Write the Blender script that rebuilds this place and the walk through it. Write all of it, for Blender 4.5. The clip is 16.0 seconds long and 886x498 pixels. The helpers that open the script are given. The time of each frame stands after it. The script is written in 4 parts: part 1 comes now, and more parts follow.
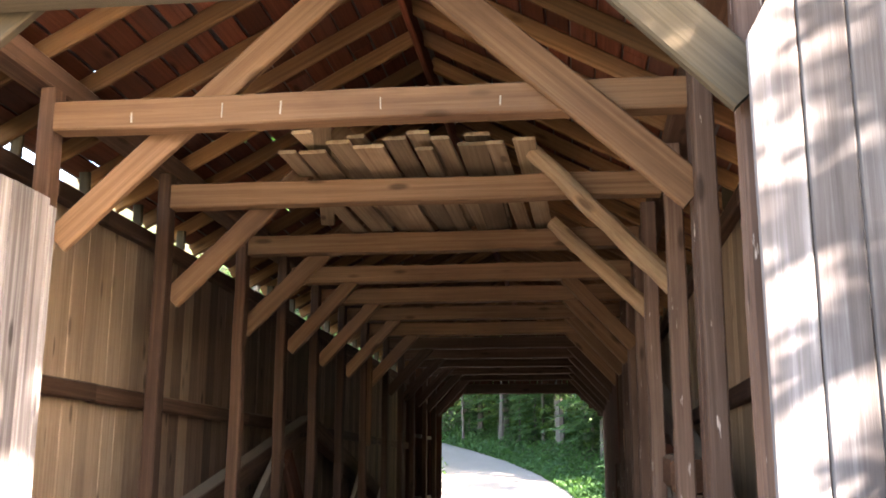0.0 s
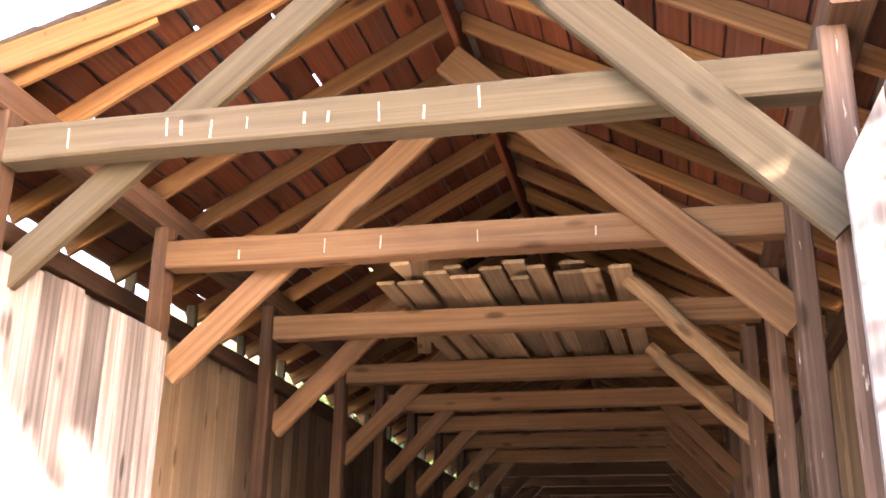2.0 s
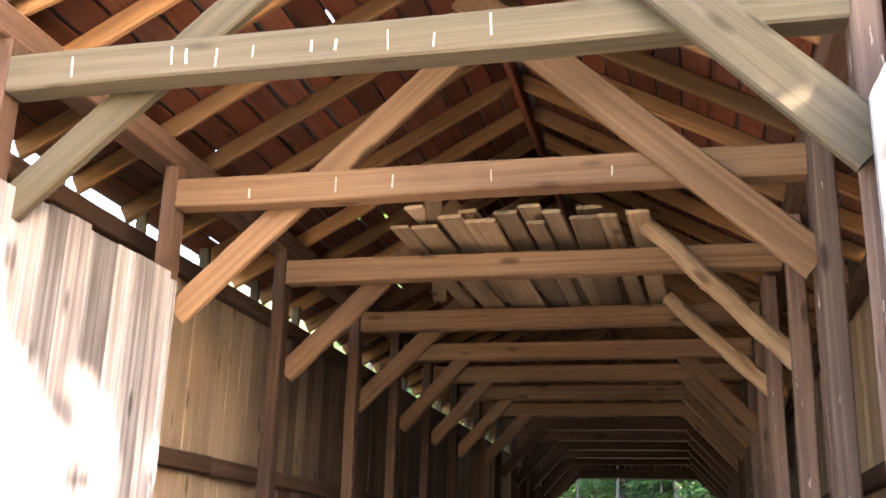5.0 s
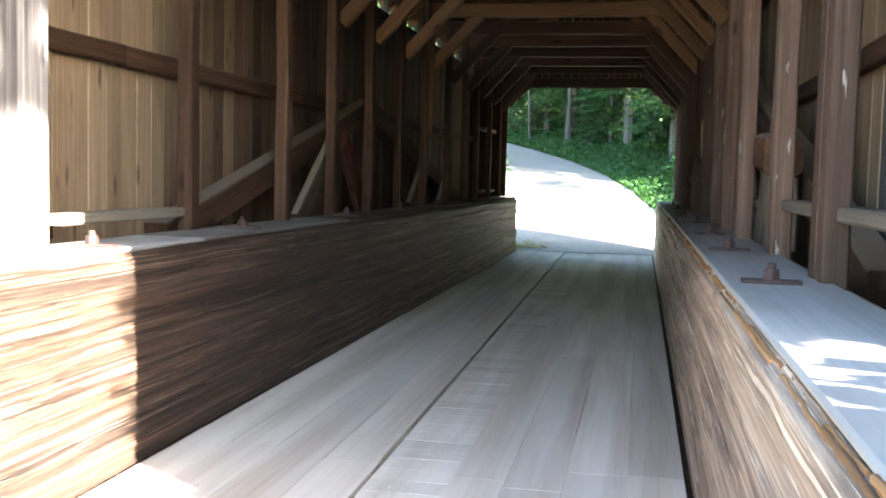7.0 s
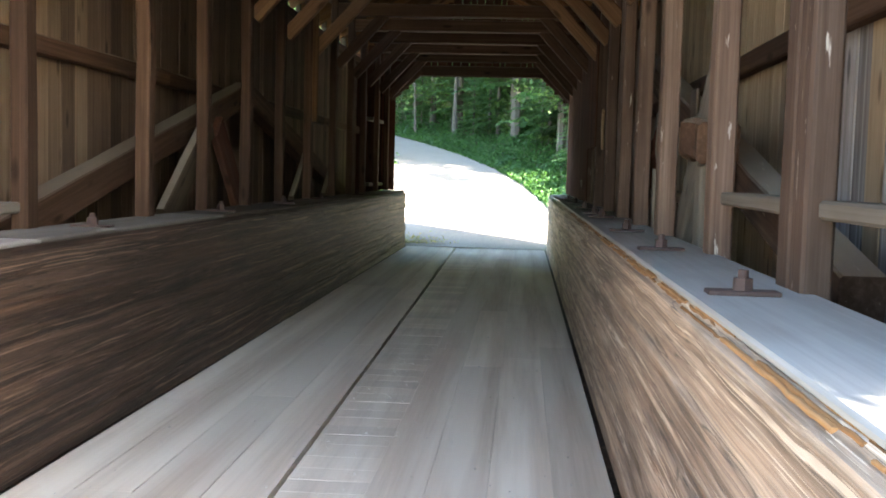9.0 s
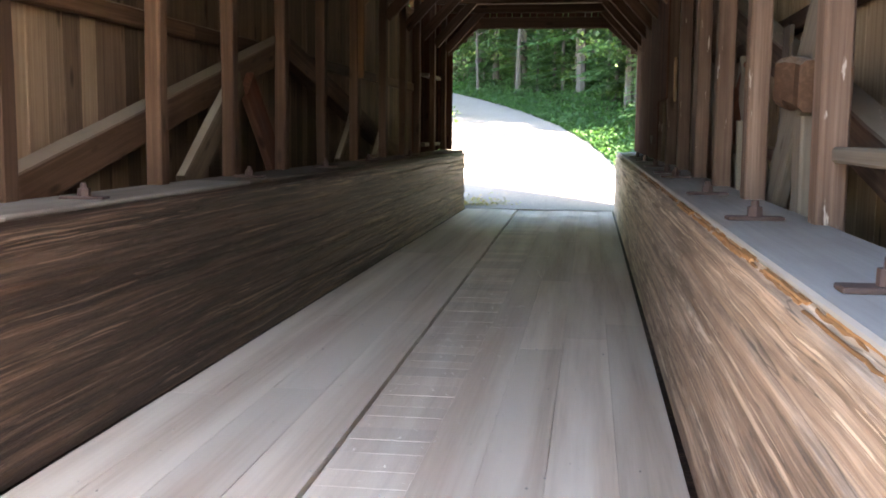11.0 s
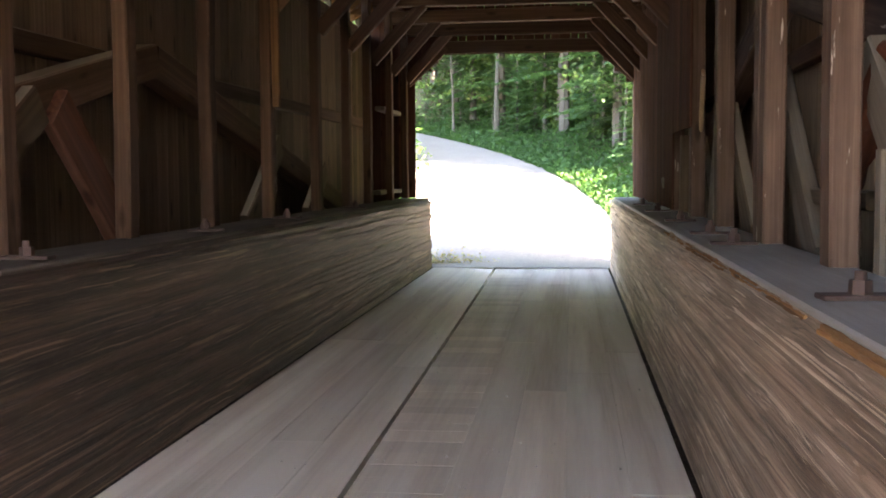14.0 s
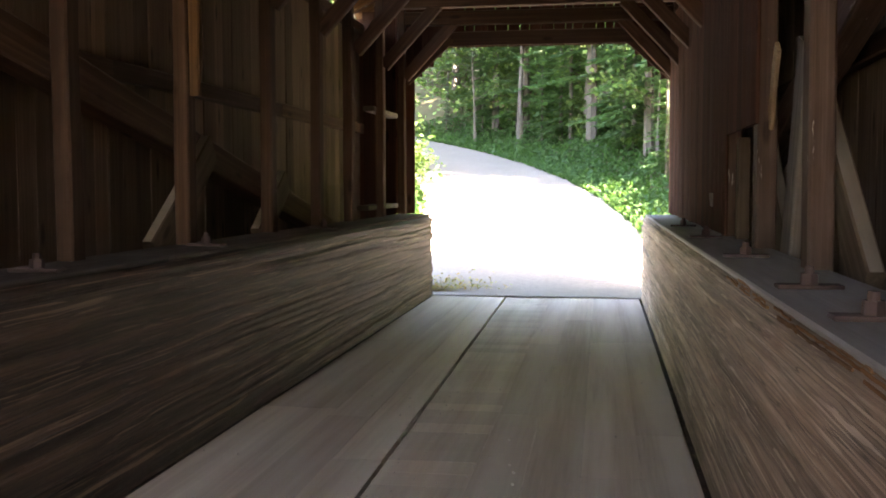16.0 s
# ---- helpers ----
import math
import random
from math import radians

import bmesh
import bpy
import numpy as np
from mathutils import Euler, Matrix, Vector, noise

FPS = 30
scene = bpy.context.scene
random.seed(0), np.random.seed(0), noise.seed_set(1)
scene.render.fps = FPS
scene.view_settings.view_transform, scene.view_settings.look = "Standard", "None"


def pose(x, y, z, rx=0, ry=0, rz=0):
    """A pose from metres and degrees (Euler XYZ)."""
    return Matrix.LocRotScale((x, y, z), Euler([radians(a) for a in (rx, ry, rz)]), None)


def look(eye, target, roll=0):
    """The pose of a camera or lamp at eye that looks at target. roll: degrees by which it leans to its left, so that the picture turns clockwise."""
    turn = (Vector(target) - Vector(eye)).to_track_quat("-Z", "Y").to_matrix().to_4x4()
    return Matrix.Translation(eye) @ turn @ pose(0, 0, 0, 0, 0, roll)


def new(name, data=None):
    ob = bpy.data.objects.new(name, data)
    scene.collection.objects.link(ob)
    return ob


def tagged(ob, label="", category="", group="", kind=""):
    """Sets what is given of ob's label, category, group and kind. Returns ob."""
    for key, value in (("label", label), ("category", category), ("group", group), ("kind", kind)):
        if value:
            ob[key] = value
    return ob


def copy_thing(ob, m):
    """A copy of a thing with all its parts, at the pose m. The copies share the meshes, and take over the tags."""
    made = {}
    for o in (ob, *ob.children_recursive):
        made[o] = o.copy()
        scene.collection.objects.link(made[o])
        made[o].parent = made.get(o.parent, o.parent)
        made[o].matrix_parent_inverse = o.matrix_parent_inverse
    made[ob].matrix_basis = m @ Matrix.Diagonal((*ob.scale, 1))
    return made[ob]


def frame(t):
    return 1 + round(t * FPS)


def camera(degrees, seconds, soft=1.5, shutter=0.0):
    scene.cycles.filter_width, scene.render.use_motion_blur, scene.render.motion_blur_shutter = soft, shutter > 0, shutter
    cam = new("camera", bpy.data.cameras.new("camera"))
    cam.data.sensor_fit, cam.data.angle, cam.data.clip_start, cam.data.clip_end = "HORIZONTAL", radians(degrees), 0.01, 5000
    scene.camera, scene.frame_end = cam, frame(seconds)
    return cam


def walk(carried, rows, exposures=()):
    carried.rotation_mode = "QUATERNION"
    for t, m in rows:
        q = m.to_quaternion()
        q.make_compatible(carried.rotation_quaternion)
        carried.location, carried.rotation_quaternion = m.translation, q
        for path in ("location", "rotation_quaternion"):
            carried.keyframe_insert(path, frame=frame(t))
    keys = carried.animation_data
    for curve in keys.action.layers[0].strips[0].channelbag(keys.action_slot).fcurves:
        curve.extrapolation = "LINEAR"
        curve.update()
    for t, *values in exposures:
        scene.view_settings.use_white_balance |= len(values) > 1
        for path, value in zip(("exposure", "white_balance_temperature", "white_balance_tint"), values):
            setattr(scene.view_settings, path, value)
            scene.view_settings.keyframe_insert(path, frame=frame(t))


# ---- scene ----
cam = camera(47.0, 16.0, soft=1.8)
PATH = [
    (0, (1.318, 0.403, 1.868), (1.067, 2.34, 2.3), 0.2),
    (0.5, (1.288, 0.349, 1.888), (0.992, 2.269, 2.365), -0.1),
    (1, (1.286, 0.342, 1.901), (0.942, 2.237, 2.437), 0.1),
    (1.5, (1.288, 0.322, 1.901), (0.91, 2.192, 2.5), 0.5),
    (2, (1.293, 0.309, 1.898), (0.875, 2.151, 2.559), 0.8),
    (2.5, (1.295, 0.295, 1.907), (0.849, 2.108, 2.625), 1.3),
    (3, (1.301, 0.281, 1.906), (0.857, 2.07, 2.681), 1.6),
    (3.2, (1.296, 0.278, 1.91), (0.874, 2.059, 2.716), 1.3),
    (5.3, (1.324, 0.479, 1.811), (0.858, 2.363, 2.293), 1.5),
    (5.5, (1.254, 0.472, 1.81), (0.808, 2.381, 2.207), 1.7),
    (6, (1.189, 0.62, 1.764), (0.83, 2.582, 1.919), 1.7),
    (6.5, (1.193, 0.953, 1.706), (0.824, 2.919, 1.684), 1.6),
    (7, (1.211, 1.318, 1.671), (0.835, 3.277, 1.528), 1.4),
    (7.5, (1.109, 1.639, 1.667), (0.829, 3.614, 1.515), 0.2),
    (8, (1.057, 1.937, 1.654), (0.854, 3.921, 1.5), 0.7),
    (10.3, (0.938, 2.757, 1.617), (0.828, 4.749, 1.472), 0.8),
    (10.5, (0.957, 2.881, 1.595), (0.821, 4.863, 1.368), -0.4),
    (11, (1.027, 3.33, 1.631), (0.747, 5.297, 1.4), 0.5),
    (11.5, (0.991, 3.838, 1.617), (0.727, 5.815, 1.469), 0.1),
    (12, (0.965, 4.4, 1.609), (0.758, 6.383, 1.452), 1.0),
    (12.5, (0.901, 5.019, 1.597), (0.649, 6.997, 1.442), 1.0),
    (13, (0.848, 5.563, 1.601), (0.616, 7.542, 1.427), -0.6),
    (13.5, (0.865, 6.178, 1.609), (0.603, 8.154, 1.446), 0.6),
    (14, (0.889, 6.843, 1.631), (0.639, 8.822, 1.486), -0.4),
    (14.5, (0.95, 7.496, 1.643), (0.687, 9.473, 1.497), 0.2),
    (15, (0.96, 8.129, 1.633), (0.681, 10.104, 1.487), -0.1),
    (15.5, (0.996, 8.798, 1.643), (0.698, 10.771, 1.498), -0.1),
    (16, (0.96, 9.434, 1.646), (0.654, 11.407, 1.523), -0.1),
]
EXPOSURES = [(0.0, 4.8, 7000, 22), (0.5, 4.95, 7300, 28), (1.5, 5.4, 7600, 34), (3.0, 5.3, 7200, 33), (5.5, 5.2, 6650, 17), (6.5, 5.15, 6250, 10), (7.0, 4.8, 6250, 8), (8.0, 4.85, 6450, 7), (10.5, 5.15, 7000, 16), (11.5, 5.3, 7150, 20), (13.0, 5.6, 7350, 24), (14.5, 5.65, 7550, 26), (16.0, 5.55, 7700, 28)]
walk(cam, [(t, look(eye, target, roll)) for t, eye, target, roll in PATH], EXPOSURES)

# ---- world and sun ----
SUN_TRAVEL = Vector((-1.0, 0.657, -0.53)).normalized()
world = bpy.data.worlds.new("world")
scene.world = world
world.use_nodes = True
wt = world.node_tree
sky = wt.nodes.new("ShaderNodeTexSky")
sky.sky_type, sky.sun_disc = "NISHITA", False
sky.sun_elevation = math.asin(-SUN_TRAVEL.z)
sky.sun_rotation = math.atan2(-SUN_TRAVEL.x, -SUN_TRAVEL.y)
wt.links.new(sky.outputs[0], wt.nodes["Background"].inputs[0])
wt.nodes["Background"].inputs[1].default_value = 0.095
sun_data = bpy.data.lights.new("sun", "SUN")
sun_data.energy, sun_data.angle, sun_data.color = 5.0, radians(0.5), (1.0, 0.94, 0.85)
sun = new("sun", sun_data)
sun.matrix_basis = look((20, -20, 20), Vector((20, -20, 20)) + SUN_TRAVEL)

# ---- materials ----
def mat_base(name):
    m = bpy.data.materials.new(name)
    m.use_nodes = True
    nt = m.node_tree
    return m, nt, nt.nodes["Principled BSDF"]


def node(nt, kind, **kw):
    n = nt.nodes.new("ShaderNode" + kind)
    for k, v in kw.items():
        n.inputs[k].default_value = v
    return n


def ramp(nt, source, stops):
    r = nt.nodes.new("ShaderNodeValToRGB")
    e = r.color_ramp.elements
    while len(e) < len(stops):
        e.new(0.5)
    for el, (p, c) in zip(e, stops):
        el.position, el.color = p, (*c, 1)
    nt.links.new(source, r.inputs[0])
    return r.outputs[0]


def mixc(nt, fac, a, b, mode="MIX"):
    n = nt.nodes.new("ShaderNodeMix")
    n.data_type, n.blend_type = "RGBA", mode
    for sock, v in ((n.inputs[0], fac), (n.inputs[6], a), (n.inputs[7], b)):
        if isinstance(v, (int, float)):
            sock.default_value = v
        elif isinstance(v, tuple):
            sock.default_value = (*v, 1)
        else:
            nt.links.new(v, sock)
    return n.outputs[2]


def scaled(nt, vec, s):
    n = nt.nodes.new("ShaderNodeVectorMath")
    n.operation = "MULTIPLY"
    nt.links.new(vec, n.inputs[0])
    n.inputs[1].default_value = s
    return n.outputs[0]


def noise_tex(nt, vec, scale, detail=6.0, rough=0.6, distort=0.0):
    n = node(nt, "TexNoise", Scale=scale, Detail=detail, Roughness=rough, Distortion=distort)
    nt.links.new(vec, n.inputs["Vector"])
    return n.outputs["Fac"]


def wood(name, dark, mid, light, stain=(0.05, 0.04, 0.035), stain_amount=0.5, rough=0.85, bump=0.4, vary=0.35, knots=True, fine=1.0, fibres=0.25, spec=0.1, dust=0.0, chips=0.0):
    """Sawn timber, the grain along the piece's own x axis, each piece with a shade of its own."""
    m, nt, bsdf = mat_base(name)
    tc = nt.nodes.new("ShaderNodeTexCoord")
    info = nt.nodes.new("ShaderNodeObjectInfo")
    off = nt.nodes.new("ShaderNodeVectorMath")
    off.operation = "MULTIPLY_ADD"
    nt.links.new(info.outputs["Random"], off.inputs[0])
    off.inputs[1].default_value = (37, 53, 71)
    nt.links.new(tc.outputs["Object"], off.inputs[2])
    v = off.outputs[0]
    grain = noise_tex(nt, scaled(nt, v, (0.16, 12 * fine, 12 * fine)), 3.0, 9, 0.66, 0.35)
    fibre = noise_tex(nt, scaled(nt, v, (0.5, 60, 60)), 2.0, 5, 0.6)
    col = ramp(nt, grain, [(0.22, dark), (0.50, mid), (0.82, light)])
    col = mixc(nt, fibres, col, ramp(nt, fibre, [(0.3, (0.35, 0.35, 0.35)), (0.65, (1, 1, 1))]), "MULTIPLY")
    blot = noise_tex(nt, scaled(nt, v, (0.5, 1.6, 1.6)), 1.4, 5, 0.6)
    fac = ramp(nt, blot, [(0.45, (0, 0, 0)), (0.72, (stain_amount,) * 3)])
    col = mixc(nt, fac, col, stain)
    if knots:
        vo = node(nt, "TexVoronoi", Scale=1.6)
        nt.links.new(scaled(nt, v, (1.0, 3.2, 3.2)), vo.inputs["Vector"])
        k = ramp(nt, vo.outputs["Distance"], [(0.085, (1, 1, 1)), (0.18, (0, 0, 0))])
        col = mixc(nt, mixc(nt, 1.0, k, (0.75, 0.75, 0.75), "MULTIPLY"), col, tuple(c * 0.4 for c in dark))
    shade = nt.nodes.new("ShaderNodeMapRange")
    shade.inputs[3].default_value, shade.inputs[4].default_value = 1 - vary, 1 + vary * 0.5
    nt.links.new(info.outputs["Random"], shade.inputs[0])
    col = mixc(nt, 1.0, col, shade.outputs[0], "MULTIPLY")
    if chips:
        # pale scuffs where the surface has chipped off
        c = noise_tex(nt, scaled(nt, v, (2.2, 16, 16)), 1.6, 4, 0.6)
        col = mixc(nt, ramp(nt, c, [(0.66, (0, 0, 0)), (0.70, (chips,) * 3)]), col, (0.40, 0.34, 0.29))
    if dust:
        # road dust on upper faces, which also paints in how tops catch light
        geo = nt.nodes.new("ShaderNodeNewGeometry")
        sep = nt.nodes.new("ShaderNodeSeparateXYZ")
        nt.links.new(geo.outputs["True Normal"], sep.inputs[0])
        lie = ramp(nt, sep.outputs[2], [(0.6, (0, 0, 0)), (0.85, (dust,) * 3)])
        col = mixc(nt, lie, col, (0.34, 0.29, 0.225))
    nt.links.new(col, bsdf.inputs["Base Color"])
    bsdf.inputs["Roughness"].default_value = rough
    bsdf.inputs["Specular IOR Level"].default_value = spec
    b = node(nt, "Bump", Strength=bump, Distance=0.012)
    nt.links.new(mixc(nt, 0.4, grain, fibre), b.inputs["Height"])
    nt.links.new(b.outputs[0], bsdf.inputs["Normal"])
    return m


def ground_like(name, a, b, c, s1, s2, bump=0.5, dist=0.03, rough=0.95):
    m, nt, bsdf = mat_base(name)
    tc = nt.nodes.new("ShaderNodeTexCoord")
    n1 = noise_tex(nt, tc.outputs["Object"], s1, 8, 0.65)
    n2 = noise_tex(nt, tc.outputs["Object"], s2, 6, 0.6)
    col = mixc(nt, n1, ramp(nt, n2, [(0.35, a), (0.65, b)]), c)
    nt.links.new(col, bsdf.inputs["Base Color"])
    bsdf.inputs["Roughness"].default_value = rough
    bsdf.inputs["Specular IOR Level"].default_value = 0.2
    bp = node(nt, "Bump", Strength=bump, Distance=dist)
    nt.links.new(n2, bp.inputs["Height"])
    nt.links.new(bp.outputs[0], bsdf.inputs["Normal"])
    return m


def leafy(name, a, b, c):
    m, nt, bsdf = mat_base(name)
    geo = nt.nodes.new("ShaderNodeNewGeometry")
    col = ramp(nt, geo.outputs["Random Per Island"], [(0.0, a), (0.55, b), (1.0, c)])
    nt.links.new(col, bsdf.inputs["Base Color"])
    bsdf.inputs["Roughness"].default_value = 0.55
    bsdf.inputs["Specular IOR Level"].default_value = 0.3
    tr = nt.nodes.new("ShaderNodeBsdfTranslucent")
    nt.links.new(mixc(nt, 1.0, col, (1.3, 1.5, 0.6), "MULTIPLY"), tr.inputs[0])
    mx = nt.nodes.new("ShaderNodeMixShader")
    mx.inputs[0].default_value = 0.4
    out = nt.nodes["Material Output"]
    nt.links.new(bsdf.outputs[0], mx.inputs[1])
    nt.links.new(tr.outputs[0], mx.inputs[2])
    nt.links.new(mx.outputs[0], out.inputs[0])
    return m


def plain(name, col, rough=0.6, metal=0.0, spot=(0.1, 0.05, 0.03), amount=0.5, scale=25):
    m, nt, bsdf = mat_base(name)
    tc = nt.nodes.new("ShaderNodeTexCoord")
    n = noise_tex(nt, tc.outputs["Object"], scale, 6, 0.65)
    nt.links.new(mixc(nt, ramp(nt, n, [(0.4, (0, 0, 0)), (0.65, (amount,) * 3)]), col, spot), bsdf.inputs["Base Color"])
    bsdf.inputs["Roughness"].default_value, bsdf.inputs["Metallic"].default_value = rough, metal
    b = node(nt, "Bump", Strength=0.4, Distance=0.004)
    nt.links.new(n, b.inputs["Height"])
    nt.links.new(b.outputs[0], bsdf.inputs["Normal"])
    return m


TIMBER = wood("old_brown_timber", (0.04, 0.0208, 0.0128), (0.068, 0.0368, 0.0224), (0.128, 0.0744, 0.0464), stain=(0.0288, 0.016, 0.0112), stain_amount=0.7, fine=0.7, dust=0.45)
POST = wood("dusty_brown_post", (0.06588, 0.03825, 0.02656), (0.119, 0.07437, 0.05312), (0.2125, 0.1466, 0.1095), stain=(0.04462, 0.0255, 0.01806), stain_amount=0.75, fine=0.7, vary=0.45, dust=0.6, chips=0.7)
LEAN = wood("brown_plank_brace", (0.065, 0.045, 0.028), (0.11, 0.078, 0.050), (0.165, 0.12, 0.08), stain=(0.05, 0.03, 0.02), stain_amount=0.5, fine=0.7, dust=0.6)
# two plank tones darkened to hold the fading light inside the bridge
DIM_CAP = wood("dim_brown_cap_plank", (0.07, 0.055, 0.044), (0.12, 0.098, 0.08), (0.18, 0.15, 0.125), stain=(0.05, 0.036, 0.028), stain_amount=0.6, knots=False, fine=0.6)
HALF_DIM_CAP = wood("half_dim_grey_brown_cap", (0.15, 0.132, 0.112), (0.22, 0.198, 0.172), (0.29, 0.265, 0.235), stain=(0.10, 0.08, 0.062), stain_amount=0.7, knots=False, fine=0.6)
JAMB = wood("grey_weathered_jamb", (0.045, 0.040, 0.037), (0.11, 0.102, 0.098), (0.27, 0.262, 0.262), stain=(0.05, 0.036, 0.03), stain_amount=0.7, vary=0.5, fine=0.5)
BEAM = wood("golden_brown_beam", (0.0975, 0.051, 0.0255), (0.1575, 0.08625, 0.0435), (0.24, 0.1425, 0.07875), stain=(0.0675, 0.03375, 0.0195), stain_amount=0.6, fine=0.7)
TIMBER_GREY = wood("greyed_timber", (0.04056, 0.0312, 0.01872), (0.0624, 0.04836, 0.02886), (0.0936, 0.07332, 0.04524), stain_amount=0.35, fine=0.7)
BRACE = wood("dusty_pale_brace", (0.0992, 0.0806, 0.062), (0.155, 0.1302, 0.1023), (0.2108, 0.1798, 0.1457), stain=(0.0744, 0.0496, 0.0341), stain_amount=0.45, fine=0.7)
LINING = wood("dark_red_lining", (0.0319, 0.01305, 0.0087), (0.06525, 0.0261, 0.01595), (0.1087, 0.04785, 0.029), stain_amount=0.4, vary=0.4, rough=1.0, spec=0.02)
RAFTER = wood("rafter_pine", (0.099, 0.04488, 0.01848), (0.1782, 0.08914, 0.0363), (0.2508, 0.1386, 0.0594), stain_amount=0.45, vary=0.5)
SHEATH = wood("red_brown_sheathing", (0.05625, 0.01575, 0.007875), (0.1069, 0.03263, 0.01575), (0.1631, 0.05625, 0.02812), stain_amount=0.5, vary=0.5)
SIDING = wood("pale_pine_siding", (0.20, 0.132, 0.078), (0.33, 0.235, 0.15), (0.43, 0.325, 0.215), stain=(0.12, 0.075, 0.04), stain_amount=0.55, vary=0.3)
# browner siding tones that carry the loss of light deeper in the bridge
SIDING_DIM = wood("brown_dimmed_siding", (0.075, 0.045, 0.030), (0.135, 0.088, 0.060), (0.20, 0.14, 0.10), stain=(0.05, 0.03, 0.02), stain_amount=0.6, vary=0.4)
SIDING_HALF_DIM = wood("tan_half_dimmed_siding", (0.12, 0.078, 0.048), (0.21, 0.145, 0.095), (0.29, 0.215, 0.15), stain=(0.08, 0.05, 0.03), stain_amount=0.6, vary=0.4)
WEATHERED = wood("weathered_grey_board", (0.07, 0.055, 0.049), (0.21, 0.185, 0.172), (0.46, 0.44, 0.43), stain=(0.06, 0.045, 0.038), stain_amount=0.65, vary=0.5, fine=0.8)
def scarred(name, tones, splinter, amount):
    """Old guard timber: layered dark grain with long torn splinters, all running along the timber."""
    m, nt, bsdf = mat_base(name)
    tc = nt.nodes.new("ShaderNodeTexCoord")
    v = tc.outputs["Object"]
    warp = noise_tex(nt, scaled(nt, v, (0.6, 1.6, 1.6)), 1.6, 3, 0.5)
    shift = nt.nodes.new("ShaderNodeVectorMath")
    shift.operation = "MULTIPLY_ADD"
    nt.links.new(warp, shift.inputs[0])
    shift.inputs[1].default_value = (0.0, 0.03, 0.05)
    nt.links.new(v, shift.inputs[2])
    w = shift.outputs[0]
    grain = noise_tex(nt, scaled(nt, w, (0.07, 7.0, 7.0)), 3.0, 9, 0.64)
    fibre = noise_tex(nt, scaled(nt, w, (0.4, 60, 60)), 2.0, 5, 0.62)
    zone = noise_tex(nt, scaled(nt, v, (0.3, 1.6, 3.4)), 1.7, 5, 0.62)
    col = ramp(nt, grain, [(0.34, tones[0]), (0.50, tones[1]), (0.64, tones[2])])
    col = mixc(nt, 0.55, col, ramp(nt, fibre, [(0.34, (0.3, 0.28, 0.27)), (0.62, (1.15, 1.12, 1.1))]), "MULTIPLY")
    col = mixc(nt, 1.0, col, ramp(nt, zone, [(0.36, (0.5, 0.47, 0.45)), (0.50, (1, 1, 1)), (0.66, (1.35, 1.29, 1.23))]), "MULTIPLY")
    seams = noise_tex(nt, scaled(nt, w, (0.10, 3.2, 5.2)), 2.6, 3, 0.5)
    crack = ramp(nt, seams, [(0.485, (0, 0, 0)), (0.497, (0.9, 0.9, 0.9)), (0.506, (0, 0, 0))])
    col = mixc(nt, crack, col, tuple(0.35 * c for c in tones[0]))
    # torn splinters, thin and broken, gathered in patches
    for turn, sc, lo in ((0.0, (0.07, 26, 26), 0.60), (1.0, (0.12, 48, 48), 0.61), (-3.0, (0.22, 60, 60), 0.62)):
        mp = node(nt, "Mapping", Rotation=(0, radians(turn), 0), Scale=sc)
        nt.links.new(w, mp.inputs[0])
        cut = noise_tex(nt, mp.outputs[0], 1.7, 3, 0.5)
        spread = noise_tex(nt, scaled(nt, v, (0.5 + 0.1 * turn, 2.0, 2.6)), 1.9, 3, 0.55)
        fac = mixc(nt, 1.0, ramp(nt, cut, [(lo, (0, 0, 0)), (lo + 0.035, (amount,) * 3)]), ramp(nt, spread, [(0.44, (0, 0, 0)), (0.58, (1, 1, 1))]), "MULTIPLY")
        col = mixc(nt, fac, col, splinter)
    nt.links.new(col, bsdf.inputs["Base Color"])
    bsdf.inputs["Roughness"].default_value = 0.6
    bsdf.inputs["Specular IOR Level"].default_value = 0.3
    b = node(nt, "Bump", Strength=0.9, Distance=0.02)
    nt.links.new(mixc(nt, 0.35, grain, fibre), b.inputs["Height"])
    nt.links.new(b.outputs[0], bsdf.inputs["Normal"])
    return m


